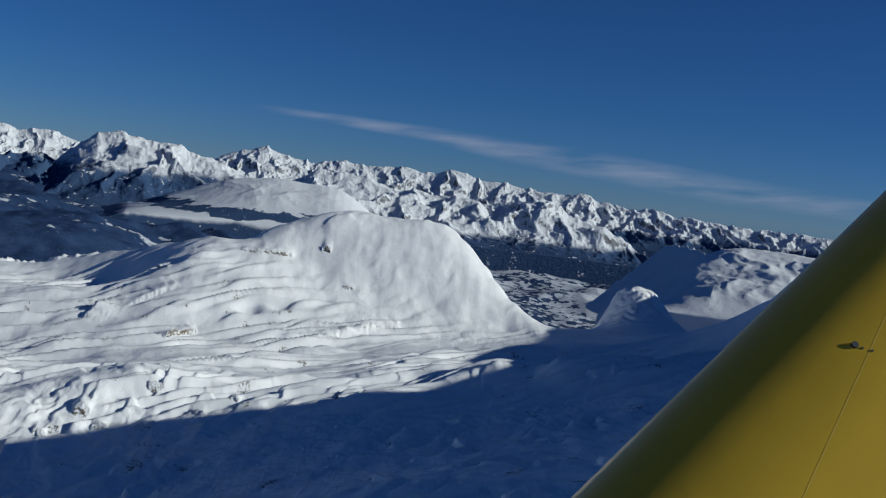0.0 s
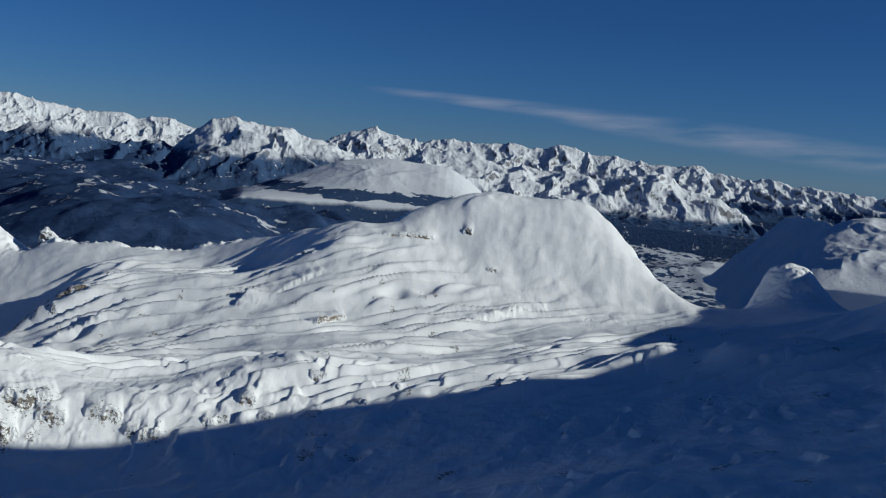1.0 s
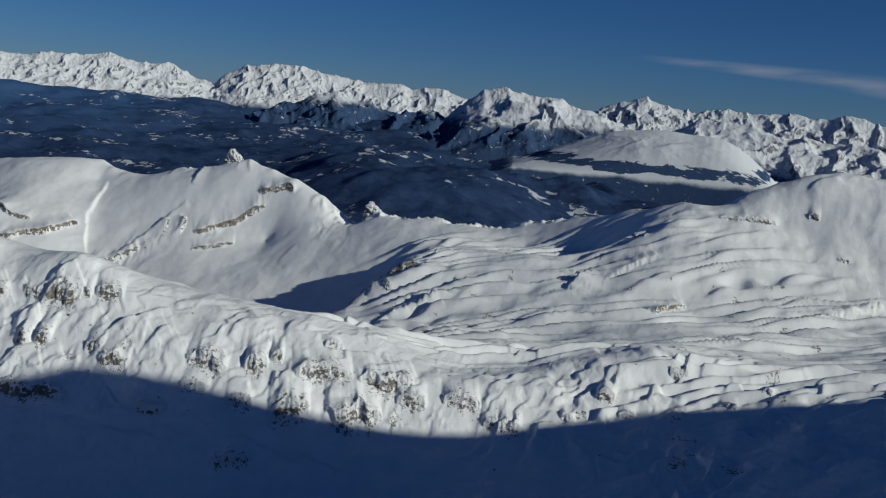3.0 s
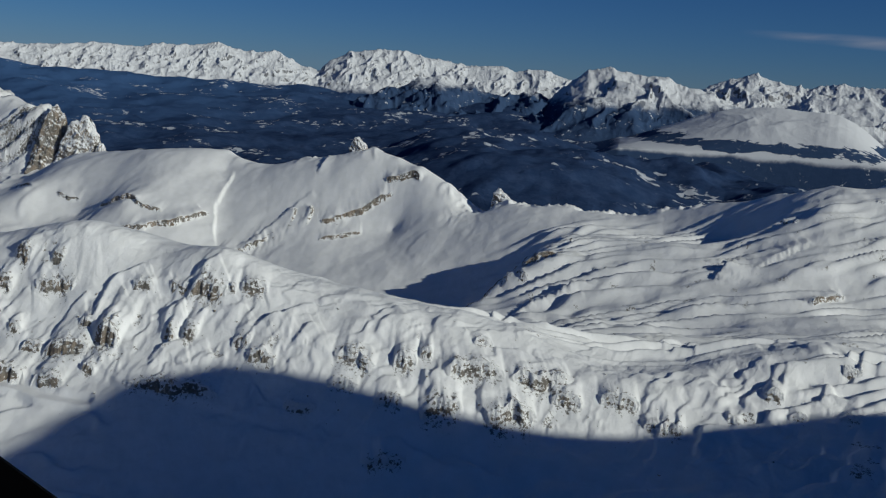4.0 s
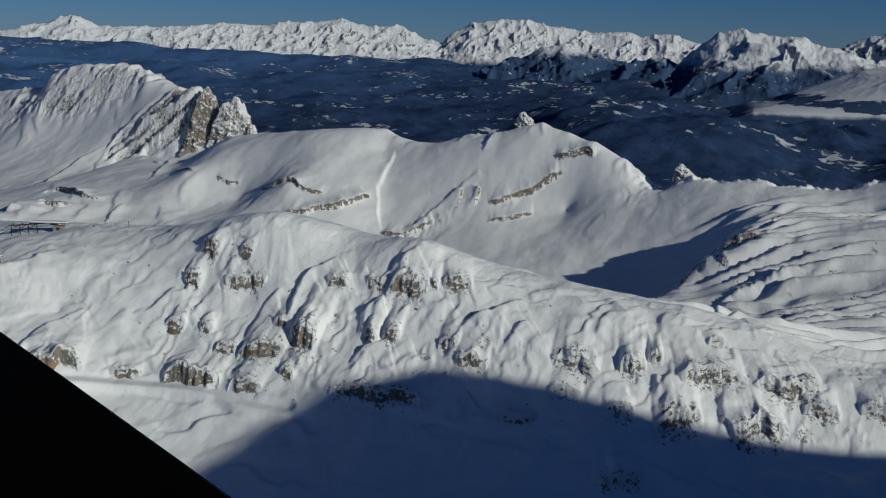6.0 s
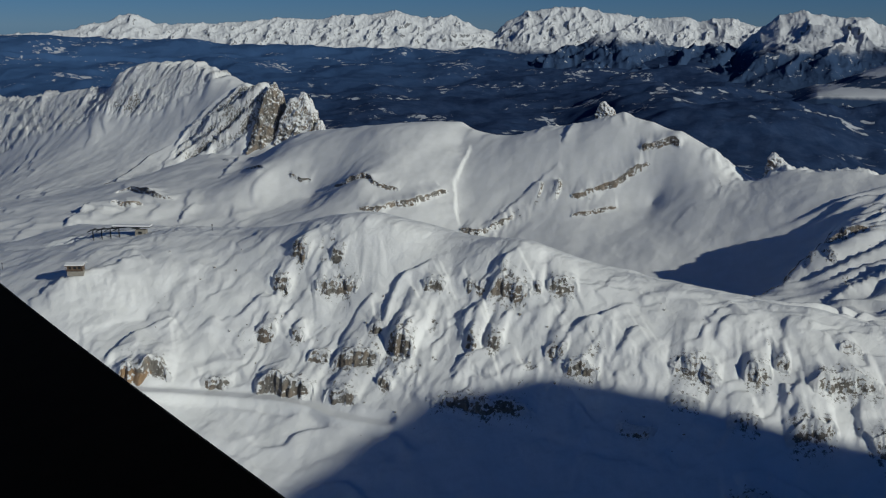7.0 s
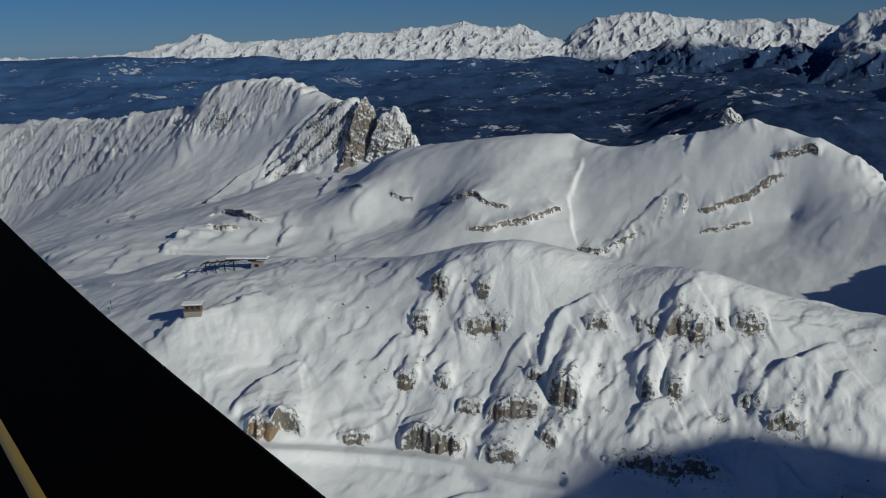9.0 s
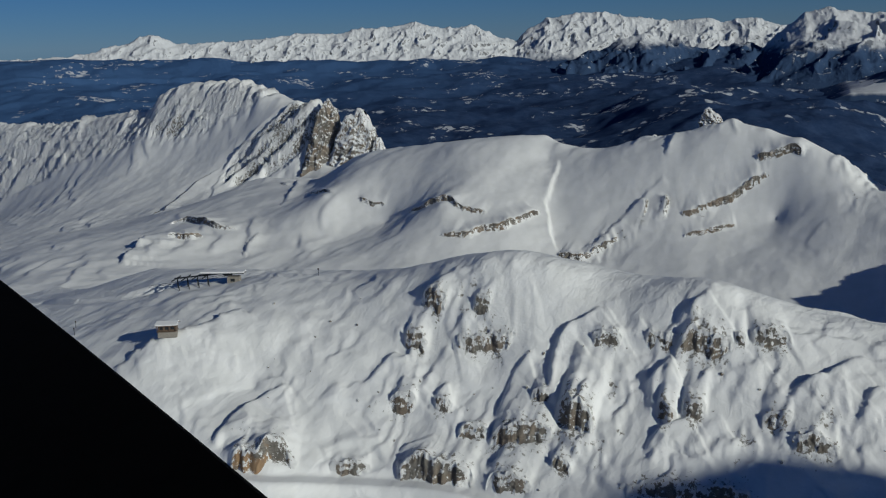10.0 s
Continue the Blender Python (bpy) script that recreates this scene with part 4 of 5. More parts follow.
hills = smooth(30, 22, D2) * smooth(-1, 6, D2) * np.exp(-((R2 - 2850) / 620) ** 2)
Z2 = Z2 + hills * 112 * (0.75 + 0.7 * fbm(X2 / 700, Y2 / 700, 4, 91)) + 30 * hills * (ridged(X2 / 420, Y2 / 420, 5, 92) - 0.4)
Z2 = Z2 + 34 * smooth(1400, 2400, R2) * fbm(X2 / 300, Y2 / 300, 5, 93) * smooth(4960, 4500, R2)
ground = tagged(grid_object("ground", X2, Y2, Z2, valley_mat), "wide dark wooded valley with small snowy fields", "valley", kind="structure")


def crest_z(profile, a, dist, soft=0.0):
    pa, pe = zip(*sorted(profile))
    return CENTRE[2] + dist * np.tan(np.radians(sum(np.interp(a + d * soft, pa, pe) for d in (-1, -0.5, 0, 0.5, 1)) / 5))


def mountain_range(name, profile, foot_el, dist, depth, material, seed, rough, cols, rows=70, wave=160.0, rise=1.1, soft=0.0):
    """A range: its crest follows the profile (bearing, elevation), its face falls over depth metres to the foot."""
    lo, hi = min(p[0] for p in profile), max(p[0] for p in profile)
    v = np.concatenate(([-0.02], np.linspace(0, 1.0, rows), np.linspace(1.05, 1.5, 8)))
    aa, vv = np.meshgrid(np.linspace(lo, hi, cols), v)
    dd = dist - depth * (1 - vv)
    x, y = CENTRE[0] - np.sin(np.radians(aa)) * dd, CENTRE[1] + np.cos(np.radians(aa)) * dd
    top = crest_z(profile, aa, dist, soft)
    foot = CENTRE[2] + (dist - depth) * math.tan(radians(foot_el))
    foot = np.minimum(foot, top - 4)
    up = np.where(vv <= 1, np.clip(vv, 0, 1) ** rise, 1 - (vv - 1) * 2.5)
    z = foot + (top - foot) * up
    wx, wy = x + 0.35 * wave * fbm(x / wave, y / wave, 3, seed + 7), y + 0.35 * wave * fbm(x / wave, y / wave, 3, seed + 8)
    mask = np.clip(vv * 2, 0, 1) * (1 - 0.55 * smooth(0.75, 1.0, vv))
    z = z + rough * (ridged(wx / wave, wy / (wave * 1.6), 6, seed, 0.46) - 0.45) * mask
    z = z + rough * 0.11 * (ridged(x / (wave * 0.3), y / (wave * 0.3), 4, seed + 3) - 0.4) * np.clip(vv * 2, 0, 1)
    z[0] = -250
    holder = new(name)
    n = max(1, int((hi - lo) / 4.5))
    cut = np.linspace(0, cols - 1, n + 1).astype(int)
    for a, b in zip(cut[:-1], cut[1:]):
        e = slice(a, b + 1)
        grid_object("peak", x[:, e], y[:, e], z[:, e], material).parent = holder
    return holder


RIGHT_FAR = [(13.4, -0.6), (11.8, 0.06), (10.4, 0.66), (9.24, 1.04), (8.0, 0.67), (6.4, 0.45), (4.9, 0.73), (3.3, 0.6), (1.5, 0.81), (0.6, 0.55), (-0.2, 0.7), (-1.4, 0.94),
             (-2.7, 0.59), (-4.3, 0.56), (-6.2, 0.31), (-8.0, 0.35), (-8.4, 0.58), (-9.4, 0.12), (-11.2, -0.09), (-12.4, 0.05), (-13.7, -0.2), (-15.5, -0.19),
             (-17.3, -0.37), (-19.6, -0.38), (-21.2, -0.31), (-30, -0.3)]
LEFT_FAR = [(66, -0.5), (61.1, -0.43), (58.5, -0.47), (55.8, -0.4), (54.4, -0.15), (52.9, 0.2), (51.7, 0.66), (50.5, 0.09), (49.5, 0.06), (47.7, 0.12), (45.3, 0.28), (43.5, 0.46), (42.3, 0.31), (40.5, 0.64),
            (39.3, 0.6), (37.8, 0.85), (36.6, 0.46), (34.9, 0.59), (33.5, -0.03), (32.5, -0.3), (32.0, 0.24), (30.9, 0.84), (29.4, 1.0), (27.9, 1.06), (26.2, 0.7), (24.4, 0.5), (22.5, 0.63), (21.9, 0.36), (20.5, 0.58), (19.2, 0.2), (16, -0.5)]
FLAT_TOP = [(24.5, -4.5), (22.5, -3.0), (19.9, -0.96), (18.8, 0.08), (17.9, 0.69), (16.0, 0.81), (14.5, 0.65), (12.2, 0.09), (10.0, -0.62), (7, -1.6), (4, -4.5)]
SPURS = [(11, -4.0), (9, -1.5), (6.3, 0.1), (3.5, -0.1), (1.8, -0.49), (-1.3, -0.44), (-4.5, -0.69), (-6.3, -0.0), (-8.0, -0.9), (-9.9, -0.98), (-11.9, -2.14), (-13.2, -3.4), (-15, -5.0)]
DARK = [(35, -4.5), (32, -2.2), (30.1, -1.38), (28.9, -1.09), (27.1, -0.21), (25.9, 0.01), (24.7, -0.52), (23.0, -0.81), (20.4, -0.82), (17, -1.6), (14, -4.5)]
DOME = [(20, -5.0), (18, -3.6), (15, -2.56), (13.8, -2.22), (12.7, -1.69), (10.9, -1.05), (9.1, -0.69), (7.9, -0.6), (6.9, -0.68), (6.0, -0.85), (5.3, -0.72), (4.8, -0.64), (4.1, -1.1), (2.7, -2.05), (1.6, -3.0), (0, -5.0)]
HILL = [(-13, -6.5), (-14.5, -4.6), (-15.6, -3.0), (-16.3, -2.1), (-17.4, -1.6), (-19, -1.3), (-21, -1.3), (-26, -1.5), (-32, -2.0)]
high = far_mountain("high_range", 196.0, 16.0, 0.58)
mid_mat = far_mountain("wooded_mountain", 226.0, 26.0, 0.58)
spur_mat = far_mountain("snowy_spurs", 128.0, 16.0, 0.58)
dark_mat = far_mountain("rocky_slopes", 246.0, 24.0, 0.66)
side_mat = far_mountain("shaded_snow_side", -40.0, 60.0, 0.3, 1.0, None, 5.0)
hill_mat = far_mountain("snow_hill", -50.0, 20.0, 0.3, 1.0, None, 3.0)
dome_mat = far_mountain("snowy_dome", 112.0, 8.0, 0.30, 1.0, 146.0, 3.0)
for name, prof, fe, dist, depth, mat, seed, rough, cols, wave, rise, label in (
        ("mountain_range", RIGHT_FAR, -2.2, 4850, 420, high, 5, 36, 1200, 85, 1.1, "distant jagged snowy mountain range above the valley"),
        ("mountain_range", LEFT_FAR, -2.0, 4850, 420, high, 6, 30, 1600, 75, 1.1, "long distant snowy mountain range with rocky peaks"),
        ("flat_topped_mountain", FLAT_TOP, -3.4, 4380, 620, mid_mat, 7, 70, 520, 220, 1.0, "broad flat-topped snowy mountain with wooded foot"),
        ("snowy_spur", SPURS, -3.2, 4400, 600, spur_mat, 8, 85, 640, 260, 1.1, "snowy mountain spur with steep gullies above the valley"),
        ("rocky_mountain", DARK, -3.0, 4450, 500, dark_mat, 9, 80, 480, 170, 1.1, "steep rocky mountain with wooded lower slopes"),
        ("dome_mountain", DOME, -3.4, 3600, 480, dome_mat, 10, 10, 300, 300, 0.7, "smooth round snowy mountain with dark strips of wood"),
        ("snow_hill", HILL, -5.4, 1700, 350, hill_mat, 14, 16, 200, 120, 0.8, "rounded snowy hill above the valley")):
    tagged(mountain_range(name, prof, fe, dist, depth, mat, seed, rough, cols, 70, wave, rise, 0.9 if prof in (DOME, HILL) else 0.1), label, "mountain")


def shaded_ridge():
    """A ridge that runs away from the eye; its near side lies turned from the sun."""
    q, v = np.meshgrid(np.linspace(0, 1, 160), np.concatenate((np.linspace(0, 1, 90), np.linspace(1.05, 1.6, 10))))
    y = 1000 + 1550 * q
    x = 185 + 0.161 * (y - 1000) + 150 * v + 60 * fbm(y / 300, v * 0 + 0.5, 3, 12) - 40 * smooth(0.8, 1, q)
    crest = 262 - 40 * q - 90 * smooth(0.9, 1, q) - 170 * smooth(0.56, 0.2, q) + 10 * fbm(y / 120, v * 0 + 2.5, 4, 13)
    z = np.where(v <= 1, 50 + (crest - 50) * v ** 0.9, crest - 160 * (v - 1))
    z = z + 16 * (ridged(x / 130, y / 130, 5, 14, 0.5) - 0.45) * np.clip(v * 3, 0, 1)
    return tagged(grid_object("shaded_ridge", x, y, z, side_mat), "snow ridge whose near side lies in blue shade", "mountain")


shaded_ridge()

# ---- helpers for things ----
def part(name, bm, material, parent=None, label=""):
    """Links a bmesh as one mesh object, under a thing if one is given."""
    me = bpy.data.meshes.new(name)
    bmesh.ops.recalc_face_normals(bm, faces=bm.faces)
    bm.to_mesh(me)
    bm.free()
    me.materials.append(material)
    ob = new(name, me)
    if parent is not None:
        ob.parent = parent
    if label:
        tagged(ob, label)
    return ob


def thing(name, m, label, category, group=""):
    ob = new(name)
    ob.matrix_world = m
    return tagged(ob, label, category, group)


def block(sx, sy, sz, at=(0, 0, 0), bevel=0.0, turn=None):
    bm = bmesh.new()
    bmesh.ops.create_cube(bm, size=1.0, matrix=Matrix.Translation(at) @ (turn or Matrix()) @ Matrix.Diagonal((sx, sy, sz, 1)))
    if bevel:
        bmesh.ops.bevel(bm, geom=bm.edges[:], offset=bevel, segments=2, affect="EDGES")
    return bm


def rod(a, b, radius, sides=10):
    a, b = Vector(a), Vector(b)
    bm = bmesh.new()
    m = Matrix.Translation((a + b) / 2) @ (b - a).to_track_quat("Z", "Y").to_matrix().to_4x4()
    bmesh.ops.create_cone(bm, segments=sides, radius1=radius, radius2=radius, depth=(b - a).length, cap_ends=True, matrix=m)
    return bm


# ---- rock that stands out of the snow ----
def outcrop(place, material, label, name="rock_outcrop"):
    """The bare face of a step in the snow: fluted, bedded, with snow caught along its rim."""
    x0, y0, half, high, gx, gy, seed = place
    cols, rows = max(26, int(half * 10)), max(14, int(high * 8))
    u = np.linspace(-1.0, 1.0, cols) * half
    rag, env, calm = step_line(u, half, high, seed)

    def ground(s):
        return height_grid(x0 + gx * (s - rag) - gy * u, y0 + gy * (s - rag) + gx * u)
    foot, top = ground(1.3) - 0.35, ground(-0.5) + 0.05
    uu, v = np.meshgrid(u, np.linspace(0, 1, rows))
    z = foot + (top - foot) * v
    px = uu + seed * 3.3
    flute = ridged(px / (0.5 * high + 0.9) + 0.25 * fbm(px / 2, z / 2, 2, seed + 3), z / (2.2 * high + 2), 3, seed + 5, 0.6) - 0.5
    beds = np.floor(z / 0.6 + 0.8 * fbm(px / 3, z / 3, 2, seed + 1))
    bed = hash2(beds.astype(np.int64), np.floor(px / 1.3 + 0.4 * beds).astype(np.int64), seed) - 0.5
    belly = np.sin(np.pi * np.clip(v, 0, 1)) ** 0.8 * np.clip((top - foot) / 2.0, 0, 1)
    out = 1.25 - 1.35 * v + 0.25 * belly * calm + belly * (0.5 * flute * min(1.0, 0.4 * high) + 0.14 * bed + 0.22 * fbm(px / 0.9, z / 1.6, 4, seed + 4, 0.6))
    s = out - rag
    ob = grid_object(name, x0 + gx * s - gy * uu, y0 + gy * s + gx * uu, z, material)
    dust = 1.5 * smooth(0.6, 1.0, np.abs(uu / half)) + 0.9 * smooth(0.75, 1.0, v) + 0.8 * smooth(0.22, 0.0, v) + 0.7 * fbm(px / 2.4, z / 1.3, 3, seed + 8) - 0.25 * bed
    add_value(ob, "dust", dust)
    return tagged(ob, label, "rock", "rock outcrops")


def height_grid(x, y):
    return massif_shape(np.asarray(x, float).reshape(1, -1), np.asarray(y, float).reshape(1, -1))[0][0]


STEP_LABELS = ((UPPER_BAND, "grey bedded limestone outcrop under the ridge crest"), (MIDDLE_BAND, "brown-grey limestone cliff between snow ribs"),
               (LOWER_BAND, "dark overhung rock at the foot of the slope"), (RIGHT_BAND, "rounded grey rock dusted with snow"),
               (FRONT_BAND, "small dark rock breaking through the wind-packed snow"),
               (PLATEAU_ROCK, "low weathered rock ledge on the plateau"),
               (THIRD_ROCK, "broken rock step in a wide snow slope"), (BROWN_ROCK, "rust-brown rock face above the groomed track"))
step_index = 0
for band, label in STEP_LABELS:
    for _ in band:
        outcrop(STEPS[step_index], brown_rock if band is BROWN_ROCK else dark_rock if band is LOWER_BAND else dusted_rock if band in (RIGHT_BAND, FRONT_BAND) else limestone, label)
        step_index += 1


def ledge_band(line, material, label):
    """The bare face under a long ledge, with cracks and beds."""
    c, side, u, high, _, _, seed, _ = line
    fine = np.linspace(0.02, 0.98, 2 * len(u)) * u[-1]
    cx, cy, sx, sy = (np.interp(fine, u, q) for q in (c[:, 0], c[:, 1], side[:, 0], side[:, 1]))
    tall = ledge_height(fine, high, seed)
    rows = max(7, int(high * 6))
    foot = height_grid(cx + 1.2 * sx, cy + 1.2 * sy) - 0.25
    top = height_grid(cx - 0.25 * sx, cy - 0.25 * sy) - 0.02
    uu, v = np.meshgrid(fine, np.linspace(0, 1, rows))
    z = foot + (top - foot) * v
    beds = np.floor(z / 0.45 + 0.7 * fbm(uu / 3, z / 3, 2, seed + 1))
    step = hash2(beds.astype(np.int64), np.floor(uu / 1.0 + 0.4 * beds).astype(np.int64), seed) - 0.5
    crack = 1 - np.clip(np.abs(value_noise(uu / 1.2, z / 3.5, seed + 2)) * 8, 0, 1)
    out = 1.05 - 0.9 * v + np.sin(np.pi * v) * np.clip(tall, 0, 1.5) * (0.12 * step - 0.12 * crack + 0.22 * (ridged(uu / 2.6, z / 5, 3, seed + 5, 0.6) - 0.5) + 0.15 * fbm(uu / 0.8, z / 1.6, 3, seed + 4))
    ob = grid_object("rock_ledge", cx + sx * out, cy + sy * out, z, material)
    add_value(ob, "dust", 1.2 * smooth(0.85, 1.0, np.abs(2 * uu / u[-1] - 1)) + 0.6 * smooth(0.3, 0.0, v) + 0.5 * smooth(0.85, 1.0, v) + 1.1 * fbm(uu / 5.0, z / 1.5, 3, seed + 8))
    return tagged(ob, label, "rock", "rock ledges")


for line in LEDGE_LINES:
    if line[4]:
        big = line[3] > 3
        ledge_band(line, ledge_rock, "broken rock step casting a shadow on the snow" if big else "thin curved rock ledge in a smooth snow slope")


def crag(name, x, y, base, sx, sy, high, seed, material, label, lean=(0.0, 0.0), point=0.5, turn=0.0):
    """A standing tower of rock: a tapered, cracked and bedded block."""
    n, m = 90, 80
    a, v = np.meshgrid(np.linspace(0, 2 * np.pi, n + 1), np.linspace(0, 1, m))
    c, s = np.cos(a), np.sin(a)
    r = (np.abs(c) ** 5 + np.abs(s) ** 5) ** (-1 / 5)
    taper = (1 - point * v) * np.sqrt(np.clip(1.01 - v ** 9, 0, 1))
    px, pz = np.minimum(a, 2 * np.pi - a) * (sx + sy) / 2, v * high
    k = min(sx, sy)
    bump = 0.16 * k * (hash2(np.floor(pz / (0.10 * high)).astype(np.int64), np.floor(px / (0.5 * k)).astype(np.int64), seed) - 0.5)
    bump = bump + 0.36 * k * (ridged(px / (1.1 * k), pz / (0.55 * high), 4, seed + 2) - 0.5) + 0.24 * k * (ridged(px / (0.7 * k), pz / (1.6 * k), 4, seed + 4, 0.6) - 0.5) + 0.18 * k * fbm(px / (0.4 * k), pz / (0.4 * k), 5, seed + 3, 0.6)
    rad = r * taper
    lx, ly = c * (sx * rad + bump * taper) + lean[0] * v * high, s * (sy * rad + bump * taper) + lean[1] * v * high
    ct, st = math.cos(radians(turn)), math.sin(radians(turn))
    top = base + high * (v * (1 - 0.25 * c * r * taper) + 0.12 * v * fbm(lx / (0.7 * k), ly / (0.7 * k), 4, seed + 5))
    ob = grid_object(name, x + lx * ct - ly * st, y + lx * st + ly * ct, top, material)
    return tagged(ob, label, "rock")


crag("summit_rock", -281.8, 411.2, 258.5, 4.2, 3.4, 10.5, 301, rimed_rock, "small snow-plastered rock tower on the ridge summit", (0.10, 0.0), 0.25)
crag("ridge_block", -210.2, 403.2, 242.5, 4.4, 3.4, 12.0, 311, rimed_rock, "snow-plastered block on the notch of the ridge", (0.05, 0.0), 0.3)
crag("ridge_block", -302.5, 409.5, 256.5, 2.0, 1.6, 3.2, 321, rimed_rock, "little snowy tooth on the ridge", (0.1, 0.0), 0.5)
crag("ridge_block", -296.0, 410.5, 257.0, 1.6, 1.4, 3.0, 331, rimed_rock, "little snowy tooth on the ridge", (0.2, 0.0), 0.5)
crag("rock_tooth", -522.5, 457.5, 222.0, 7.5, 6.5, 42.0, 341, pale_rock, "tall pale limestone tooth with a bare warm face", (0.26, 0.26), 0.34, 25)
crag("rock_tooth", -506.0, 464.0, 222.0, 12.0, 6.0, 37.0, 351, rimed_rock, "slab-sided limestone tooth half covered with snow", (0.32, 0.18), 0.38, 12)
crag("rock_tooth", -487.0, 470.0, 224.0, 4.2, 4.0, 22.0, 361, rimed_rock, "low snowy rock knob beside the teeth", (0.05, 0.1), 0.4)

# loose stones on the foreground slope, too many to count
rng = np.random.RandomState(5)
bm = bmesh.new()
sx_, sy_ = rng.uniform(-285, -90, 150), rng.uniform(0, 1, 150)
crest_y = np.interp(sx_, CREST[:, 0], CREST[:, 1])
sy_ = crest_y - 4 - sy_ * 38
ok = fbm(sx_ / 22, sy_ / 22, 3, 5) > -0.05
sz_ = height_grid(sx_, sy_)
for px, py, pz, good in zip(sx_, sy_, sz_, ok):
    if not good:
        continue
    size = 0.12 + 0.22 * rng.rand() ** 2
    m = Matrix.Translation((px, py, pz)) @ Euler((rng.rand() * 6, rng.rand() * 6, rng.rand() * 6)).to_matrix().to_4x4() @ Matrix.Diagonal((size * 1.5, size, size * 0.8, 1))
    bmesh.ops.create_icosphere(bm, subdivisions=1, radius=1.0, matrix=m)
tagged(part("scattered_stones", bm, limestone), "small dark stones scattered over the snow slope", "stones", kind="stuff")

# ---- the ski area ----
timber = plain("weathered_timber", (0.16, 0.11, 0.075), 0.8, 0, 0.2, 2.0)
dark_steel = plain("dark_steel", (0.045, 0.05, 0.06), 0.5, 0.6)
glass_dark = plain("dark_window", (0.02, 0.025, 0.03), 0.15)
roof_snow = plain("roof_snow", (0.83, 0.84, 0.86), 0.6, 0, 0.03)
plaster = plain("stone_wall", (0.27, 0.25, 0.22), 0.85)


def mountain_hut(x, y, turn):
    z = height_at(x, y)
    hut = thing("mountain_hut", pose(x, y, z - 0.3, 0, 0, turn), "small timber hut on a stone base with snowy roof", "hut")
    part("base", block(3.5, 2.2, 1.3, (0, 0, 0.35), 0.04), plaster, hut, "pale stone base")
    part("wall", block(3.3, 2.0, 1.1, (0, 0, 1.5), 0.02), timber, hut)
    for sx in (-1.0, 0.0, 1.0):
        part("window", block(0.6, 0.06, 0.55, (sx, -1.02, 1.55)), glass_dark, hut)
    for sx in (-1.75, -0.6, 0.6, 1.75):
        part("post", block(0.1, 0.1, 1.1, (sx, -1.35, 1.5)), timber, hut)
    part("balcony", block(3.8, 0.5, 0.1, (0, -1.2, 0.98), 0.02), timber, hut)
    for side in (-1, 1):
        part("roof", block(4.1, 1.75, 0.1, (0, side * 0.8, 2.25), 0.02, Matrix.Rotation(-side * 0.22, 4, "X")), timber, hut)
        part("roof_snow", block(4.2, 1.8, 0.22, (0, side * 0.8, 2.42), 0.08, Matrix.Rotation(-side * 0.22, 4, "X")), roof_snow, hut, "thick snow on the roof")
    return hut


mountain_hut(-291.9, 173.0, 40)


def lift_station(x, y, turn):
    z = height_at(x, y)
    st = thing("lift_station", pose(x, y, z, 0, 0, turn), "chairlift top station with long snowy roof and dark gantry", "ski lift")
    part("cabin", block(2.6, 1.9, 1.9, (2.6, 0, 0.8), 0.05), plaster, st, "small pale control cabin")
    part("window", block(0.9, 0.05, 0.6, (2.6, -0.97, 1.1)), glass_dark, st)
    part("roof", block(9.5, 2.3, 0.16, (0.2, 0.5, 2.4), 0.04), dark_steel, st)
    part("roof_snow", block(9.6, 2.4, 0.35, (0.2, 0.5, 2.65), 0.12), roof_snow, st, "smooth snow on the long roof")
    for k in range(4):
        gx = -3.2 - 2.2 * k
        part("mast", rod((gx, 0.4, -0.8), (gx, 0.4, 2.0 - 0.18 * k), 0.13), dark_steel, st)
        part("crossbeam", rod((gx - 0.6, -1.6, 1.7 - 0.18 * k), (gx + 0.3, 1.8, 2.1 - 0.18 * k), 0.12), dark_steel, st)
        part("brace", rod((gx + 0.9, -1.5, -0.9), (gx, 0.4, 1.6 - 0.18 * k), 0.10), dark_steel, st)
    part("girder", rod((-10.4, 0.4, 1.3), (-1.0, 0.4, 2.2), 0.16), dark_steel, st)
    for side in (-0.9, 0.9):
        part("cable", rod((-16.0, 0.4 + side, -0.4), (2.0, 0.4 + side, 2.0), 0.035, 6), dark_steel, st)
    part("drive_wheel", rod((1.2, 0.4, 1.95), (1.2, 0.4, 2.15), 1.0, 20), dark_steel, st)
    return st


lift_station(-305.0, 198.5, 32)


def piste_post(x, y):
    z = height_at(x, y)
    p = thing("piste_post", pose(x, y, z), "thin dark piste marker post in the snow", "post", "piste posts")
    part("pole", rod((0, 0, -0.3), (0, 0, 1.5), 0.06, 8), dark_steel, p)
    part("board", block(0.45, 0.05, 0.3, (0, 0, 1.35), 0.01), timber, p)


for px, py in ((-321.0, 172.5), (-325.5, 176.0), (-316.0, 196.5), (-283.5, 205.5)):
    piste_post(px, py)

